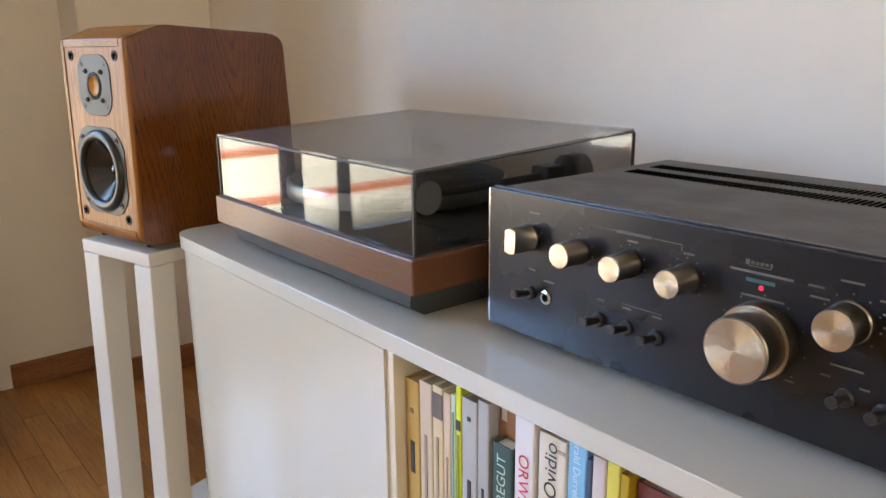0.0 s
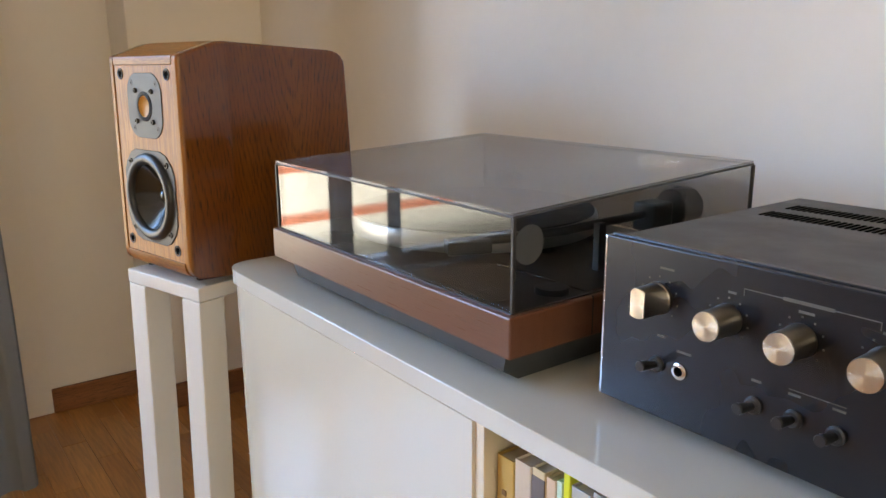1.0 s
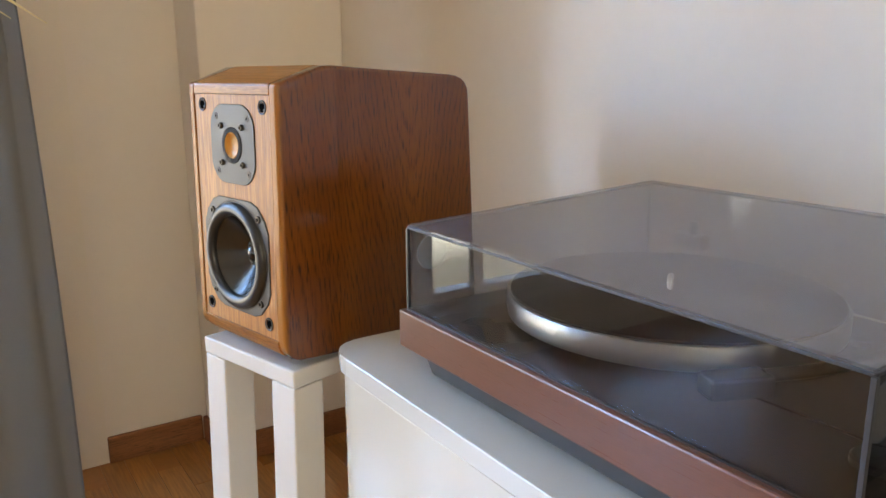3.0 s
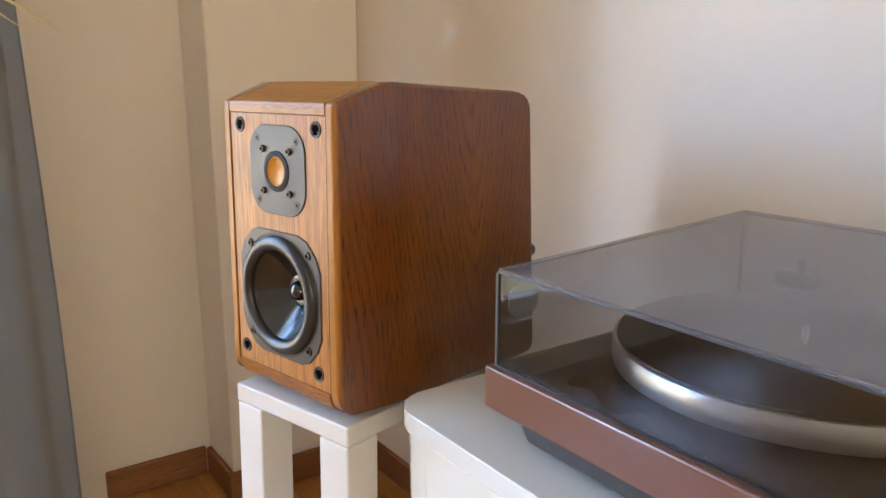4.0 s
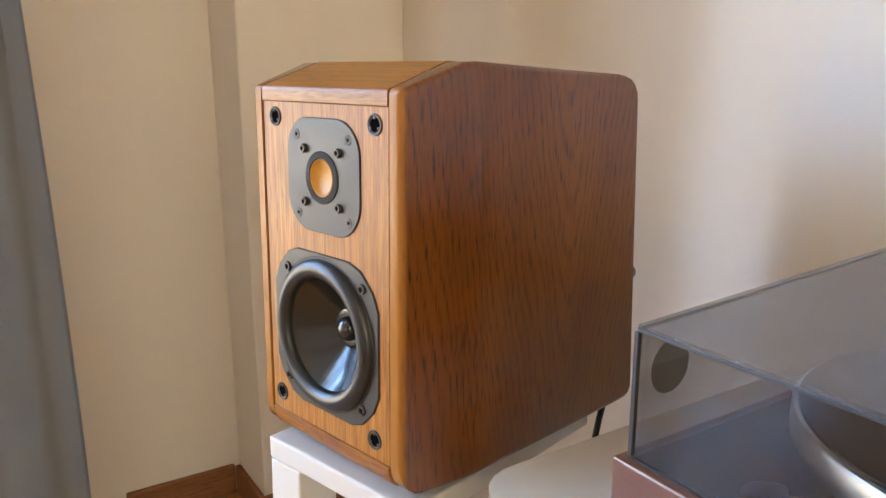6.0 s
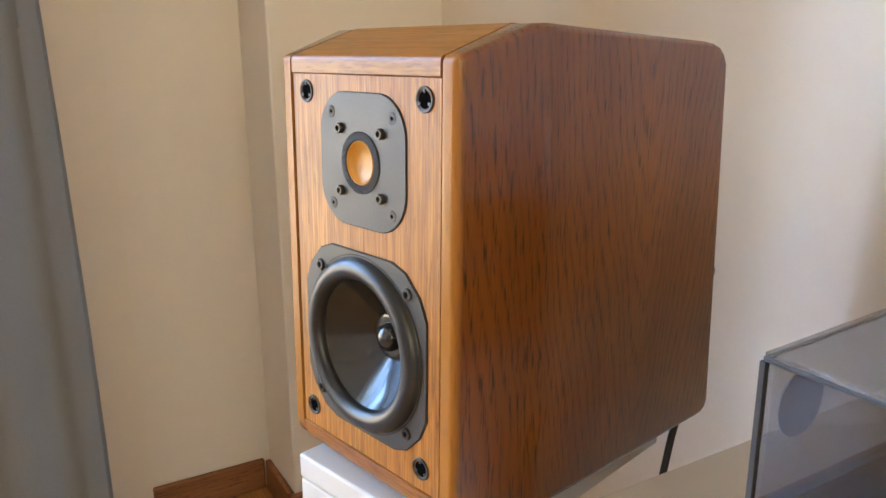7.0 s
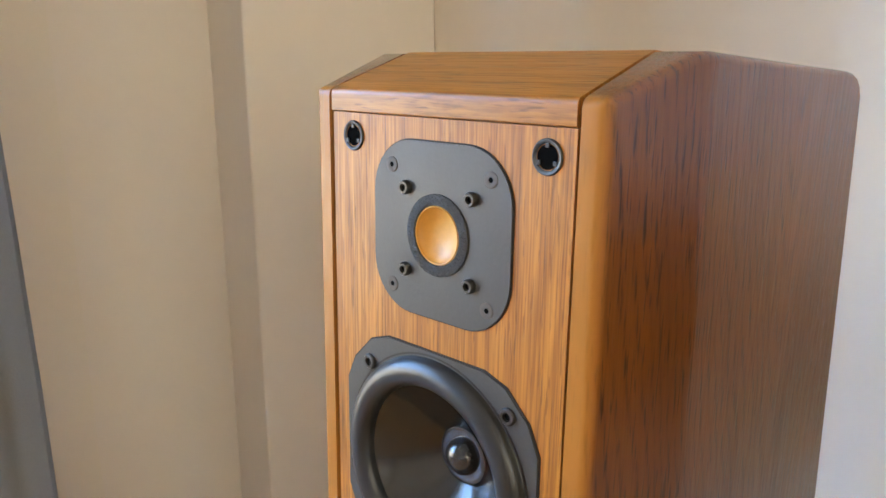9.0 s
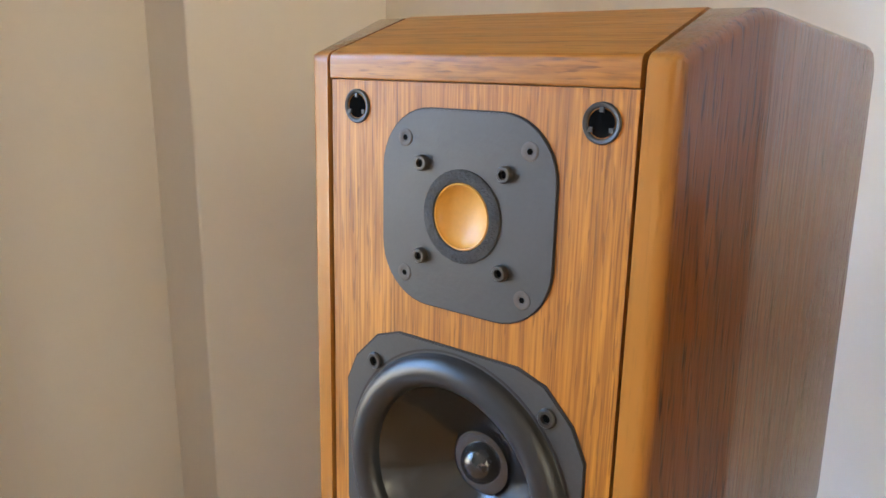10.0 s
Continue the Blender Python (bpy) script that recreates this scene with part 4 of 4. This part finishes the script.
    # hinges at the back
    for x in (0.085, W - 0.085):
        hg = part("hinge", box(x - 0.020, x + 0.020, D - 0.030, D - 0.014, Z1 + 0.036, Z1 + 0.052, 0.002), BLACK_PLASTIC, tt)
        part("hinge_pin", lathe_z([(0.005, 0), (0.005, 0.016), (0, 0.017)], x + 0.004, D - 0.022, Z1 + 0.050, 16), BLACK_PLASTIC, hg, smooth=True)
    # lid: four walls and a top of tinted sheet
    x0, x1, y0, y1, z0, z1, t = 0.0095, W - 0.004, 0.006, D - 0.004, Z1 + 0.0025, 0.1540, 0.0032
    lid = part("lid_top", box(x0, x1, y0, y1, z1 - t, z1), SMOKE_TOP, tt, "smoked transparent acrylic lid")
    for a in ((x0, x1, y0, y0 + t), (x0, x1, y1 - t, y1), (x0, x0 + t, y0 + t, y1 - t), (x1 - t, x1, y0 + t, y1 - t)):
        part("lid_wall", box(a[0], a[1], a[2], a[3], z0, z1 - t - 0.0004), SMOKE, lid)
    e = 0.0010
    for a in ((x0, x1, y0, y0), (x0, x1, y1, y1)):
        part("lid_edge", box(a[0], a[1], a[2] - e, a[2] + e, z1 - t - 0.0012, z1 - t + 0.0008, 0.0004), SMOKE_EDGE, lid)
    for x in (x0, x1):
        part("lid_edge", box(x - e, x + e, y0, y1, z1 - t - 0.0012, z1 - t + 0.0008, 0.0004), SMOKE_EDGE, lid)
        for y in (y0, y1):
            part("lid_edge", box(x - 0.0016, x + 0.0016, y - 0.0016, y + 0.0016, z0, z1 - t - 0.0012, 0.0004), SMOKE_EDGE, lid)
    # a thin grey disc on the inside of each side wall
    dx = x1 - t - 0.0006
    disc = lathe([(0.0165, 0.0), (0.0165, 0.0008), (0.0, 0.0008)], 0, 0, 0, 36)
    for v in disc.verts:
        x, y, z = v.co
        v.co = (dx + y, 0.027 + x, 0.124 + z)
    part("round_label", disc, DISC_GREY, lid, "round grey disc inside the lid")
    disc = lathe([(0.0165, 0.0), (0.0165, 0.0008), (0.0, 0.0008)], 0, 0, 0, 36)
    for v in disc.verts:
        x, y, z = v.co
        v.co = (x0 + t + 0.0006 - y, 0.030 + x, 0.124 + z)
    part("round_label", disc, DISC_GREY, lid, "round grey disc inside the lid")
    # the lid sits a little high on its hinges
    for o in (lid, *lid.children):
        for v in o.data.vertices:
            v.co.z += max(0.0, (v.co.y - y0) / (y1 - y0)) * 0.0150 * (1.0 if v.co.z > 0.12 else 0.12)
    return tt


turntable()


# ---------------------------------------------------------------- amplifier
def amplifier():
    am = thing("stereo_amplifier", pose(0.513, 0.579, 0.655, 0, 0, TURNED), "black vintage stereo amplifier with brushed champagne knobs", "amplifier")
    W, Z0, Z1, D = 0.440, 0.0075, 0.1375, 0.272
    part("face_plate", box(0.0015, W - 0.0015, 0.0, 0.006, Z0, Z1, 0.0009), FACE, am, "satin black front plate")
    for x in (-0.0008, W - 0.0018):
        part("edge_trim", box(x, x + 0.0028, 0.0006, 0.0075, Z0 + 0.0005, Z1 - 0.0005, 0.0008), CHROME, am, "bright metal edge strip")
    part("cover", box(0.004, W - 0.004, 0.0062, D, Z0 + 0.004, Z1 - 0.0005, 0.003, 3), COVER, am, "dark grey-brown textured metal cover")
    part("lip", box(0.002, W - 0.002, 0.0055, 0.011, Z1 - 0.0015, Z1 + 0.0012, 0.0008), FACE, am)
    for y in (0.174, 0.217):
        bm = bmesh.new()
        k = 0
        x = 0.028
        while x < W - 0.030:
            box(x, x + 0.0026, y - 0.0110, y + 0.0110, Z1 - 0.0008, Z1 + 0.0002, bm=bm)
            x += 0.0052
        tagged(part("vent_grille", bm, HOLE, am, "rows of narrow ventilation slots"), kind="stuff")
    for x, y in ((0.06, 0.07), (W - 0.06, 0.07), (0.06, D - 0.03), (W - 0.03, D - 0.03)):
        part("foot", lathe_z([(0.010, -0.004), (0.012, -0.001), (0.012, Z0 + 0.006)], x, y, 0, 20), BLACK_PLASTIC, am, smooth=True)

    def knob(x, z, r, length, skirt=0.0, wedge=False, bright=True):
        body = [(r * 1.04, 0.0), (r * 1.04, 0.003), (r * 0.97, 0.004), (r * 0.97, length - 0.0016), (r * 0.94, length - 0.0008)]
        if skirt:
            body = [(skirt, 0.0), (skirt, 0.009), (skirt - 0.001, 0.0105), (r, 0.0108), (r, length - 0.0016), (r * 0.97, length - 0.0008)]
        bm = lathe(body + [(0, length - 0.0008)], 0, 0, 0, 40)
        if wedge:
            for v in bm.verts:
                if v.co.y < -0.006:
                    v.co.x = max(-r * 0.52, min(r * 0.52, v.co.x))
        kb = part("knob", bm, KNOB_SIDE, am, "brushed champagne metal knob", smooth=True)
        kb.matrix_local = Matrix.Translation((x, 0, z))
        face = lathe([(r * 0.95, length - 0.0009), (r * 0.93, length), (0, length)], 0, 0, 0, 40)
        if wedge:
            for v in face.verts:
                v.co.x = max(-r * 0.52, min(r * 0.52, v.co.x))
        part("knob_face", face, KNOB, kb, smooth=True)
        if skirt:
            part("knob_ring", lathe([(skirt * 0.99, 0.0092), (skirt * 0.97, 0.0112), (r * 1.02, 0.0112)], 0, 0, 0, 40), KNOB, kb, smooth=True)
        for k in range(9):
            a = radians(-130 + 260 * k / 8 + 90)
            q = (skirt or r) + 0.0045
            mx, mz = x + q * math.cos(a), z + q * math.sin(a)
            part("dial_mark", box(mx - 0.0006, mx + 0.0006, -0.0003, 0.0004, mz - 0.0006, mz + 0.0006), PRINT, am)
        return kb

    zk = 0.0982
    knob(0.0520, zk + 0.0012, 0.0117, 0.024, wedge=True)
    for x in (0.1080, 0.1582, 0.2085):
        knob(x, zk, 0.0106, 0.025)
    knob(0.2680, 0.0690, 0.0228, 0.034, skirt=0.0262)
    knob(0.323, zk - 0.0020, 0.0135, 0.024)
    knob(0.393, zk - 0.0020, 0.0135, 0.024)
    # lever switches
    for x, z in ((0.0545, 0.0495), (0.1325, 0.0455), (0.1597, 0.0463), (0.1868, 0.0458), (0.326, 0.0470), (0.349, 0.0450), (0.384, 0.0450)):
        sw = part("lever_switch", lathe([(0.0062, 0.0), (0.0062, 0.0022), (0.0048, 0.0034), (0.0, 0.0034)], x, z, 0, 24), BLACK_PLASTIC, am, smooth=True)
        part("lever", tube([(x, -0.002, z), (x, -0.009, z + 0.001), (x, -0.0205, z + 0.003)], 0.0030, 12, taper=[0.85, 1.0, 1.35]), BLACK_PLASTIC, sw, smooth=True)
        part("lever_tip", lathe([(0.0038, 0.0), (0.0034, 0.0006), (0, 0.0006)], x, z + 0.003, -0.0205, 16), BLACK_PLASTIC, sw)
    # headphone socket
    jk = part("jack_socket", lathe([(0.0062, 0.0), (0.0062, 0.0012), (0.0054, 0.0018), (0.0036, 0.0018), (0.0034, 0.0), (0, 0)], 0.0737, 0.0495, 0, 28), CHROME, am, "headphone socket with metal ring", smooth=True)
    part("jack_hole", lathe([(0.0034, 0.0), (0, 0)], 0.0737, 0.0495, -0.0006, 20), HOLE, jk)
    part("indicator", lathe([(0.0017, 0.0), (0.0014, 0.0006), (0, 0.0009)], 0.2650, 0.1040, 0, 20), LED, am, "glowing red indicator", smooth=True)

    # small printed marks, too fine to read
    def mark(x, z, w, h=0.0016, mat=None):
        x, z = x + 0.0065, z - 0.0042
        part("printed_mark", box(x - w / 2, x + w / 2, -0.0003, 0.0004, z - h / 2, z + h / 2), mat or PRINT, am)

    mark(0.0515, 0.1265, 0.012)
    mark(0.0500, 0.0755, 0.007)
    mark(0.070, 0.0685, 0.012)
    mark(0.1035, 0.1215, 0.006)
    mark(0.154, 0.1205, 0.010)
    mark(0.2028, 0.1205, 0.009)
    mark(0.1545, 0.1262, 0.085, 0.0005)
    mark(0.1545, 0.1262, 0.032, 0.0022)
    mark(0.1120, 0.1238, 0.0005, 0.005)
    mark(0.1970, 0.1238, 0.0005, 0.005)
    mark(0.126, 0.0665, 0.007)
    mark(0.166, 0.0690, 0.036, 0.0005)
    mark(0.152, 0.0660, 0.008)
    mark(0.180, 0.0660, 0.008)
    for k, (dx, w, h) in enumerate(((-0.0085, 0.0028, 0.0044), (-0.0048, 0.0024, 0.0026), (-0.0016, 0.0022, 0.0026), (0.0016, 0.0022, 0.0026), (0.0048, 0.0022, 0.0026), (0.0080, 0.0016, 0.0036))):
        mark(0.2560 + dx, 0.1245, w, h * 0.8)
    mark(0.2560, 0.1222, 0.016, 0.0004)
    mark(0.2575, 0.1180, 0.044, 0.0016)
    mark(0.2575, 0.1125, 0.020, 0.0026, PRINT_TEAL)
    mark(0.2600, 0.1015, 0.030, 0.0014)
    for x, z, w in ((0.294, 0.118, 0.010), (0.297, 0.111, 0.012), (0.315, 0.1255, 0.014), (0.338, 0.118, 0.013), (0.340, 0.110, 0.012), (0.340, 0.102, 0.010), (0.318, 0.0705, 0.020), (0.306, 0.062, 0.006), (0.330, 0.060, 0.006), (0.284, 0.0500, 0.006), (0.385, 0.1255, 0.014)):
        mark(x, z, w, 0.0013)
    return am


amplifier()


# ---------------------------------------------------------------- small things
def cable():
    """The loudspeaker's lead drops from its terminals behind the stand to the floor."""
    pts = [(0.690, 1.315, 0.72), (0.700, 1.318, 0.705), (0.700, 1.310, 0.66), (0.672, 1.303, 0.60), (0.660, 1.300, 0.56), (0.655, 1.305, 0.40), (0.67, 1.32, 0.15), (0.70, 1.36, 0.01), (0.78, 1.50, 0.006)]
    ob = part("speaker_cable", tube(pts, 0.0032, 8), CABLE, smooth=True)
    tagged(ob, "thin black speaker cable hanging to the floor", "cable")


cable()


def strap_leaf(points, width, bm):
    """A folded tapering leaf blade along points."""
    rows = []
    c = len(points)
    for i, p in enumerate(points):
        p = Vector(p)
        d = (Vector(points[min(i + 1, c - 1)]) - Vector(points[max(i - 1, 0)])).normalized()
        side = d.cross(Vector((0, 0, 1))).normalized()
        up = side.cross(d)
        w = width * (0.55 + 0.45 * math.sin(math.pi * min(1, (i + 1) / c * 1.1))) * (1 - (i / (c - 1)) ** 3 * 0.9)
        rows.append([bm.verts.new(p + side * w + up * w * 0.5), bm.verts.new(p - up * 0.0006), bm.verts.new(p - side * w + up * w * 0.5), bm.verts.new(p + up * 0.0006)])
    for a, b in zip(rows, rows[1:]):
        for k in range(4):
            bm.faces.new((a[k], a[(k + 1) % 4], b[(k + 1) % 4], b[k]))


def spider_plant():
    """A plantlet on its hanging runner; only two leaf tips reach into view."""
    crown = Vector((0.02, 1.62, 1.052))
    pl = thing("hanging_plant", pose(*crown), "green spider plant with dry pale leaf tips, hanging", "plant")
    tips = [((0.208, -0.02, -0.030), 0.060), ((0.171, -0.02, -0.027), 0.050), ((-0.15, 0.10, -0.02), 0.07), ((-0.12, -0.14, 0.02), 0.06), ((0.03, 0.19, 0.0), 0.07), ((-0.20, -0.02, -0.05), 0.05)]
    for (tx, ty, tz), rise in tips:
        pts = []
        for k in range(12):
            f = k / 11
            pts.append((tx * f, ty * f, tz * f + rise * 4 * f * (1 - f) * 0.5))
        bm = bmesh.new()
        strap_leaf(pts[:10], 0.0052, bm)
        lf = part("leaf", bm, LEAF, pl, smooth=True)
        bm = bmesh.new()
        strap_leaf([pts[9], pts[10], pts[11], tuple(2 * a - b for a, b in zip(pts[11], pts[10]))], 0.0052, bm)
        part("leaf_tip", bm, LEAF_DRY, lf, "dry straw-coloured leaf tip", smooth=True)
    part("runner", tube([(0, 0, 0), (-0.02, 0.01, 0.5), (-0.01, 0.0, 1.1), (0.0, 0.0, TOP - crown.z)], 0.0022, 6), LEAF, pl, "long thin green runner", smooth=True)


spider_plant()

# parquet strips, laid along the room
PW, PL = 0.0565, 0.34
meshes = []
for k in range(3):
    bm = box(-PW / 2 + 0.0004, PW / 2 - 0.0004, -PL / 2 + 0.0004, PL / 2 - 0.0004, -0.0035, 0.0, 0.0006, 1)
    me = mesh_of("parquet_strip", bm)
    me.materials.append(PARQUET)
    meshes.append(me)
rng = random.Random(7)
col = 0
x = WALL_X - PW / 2 - 0.002
while x > -0.35:
    y = FAR_Y - 0.002 - PL / 2 + (col % 3) * PL / 3
    while y > 0.9:
        if y + PL / 2 < FAR_Y + PL * 0.66:
            st = new("parquet_strip", meshes[rng.randrange(3)])
            st.parent = floor
            st.matrix_local = pose(x, y, rng.uniform(-0.0003, 0.0003), 0, 0, 180 * rng.randrange(2))
        y -= PL
    x -= PW
    col += 1
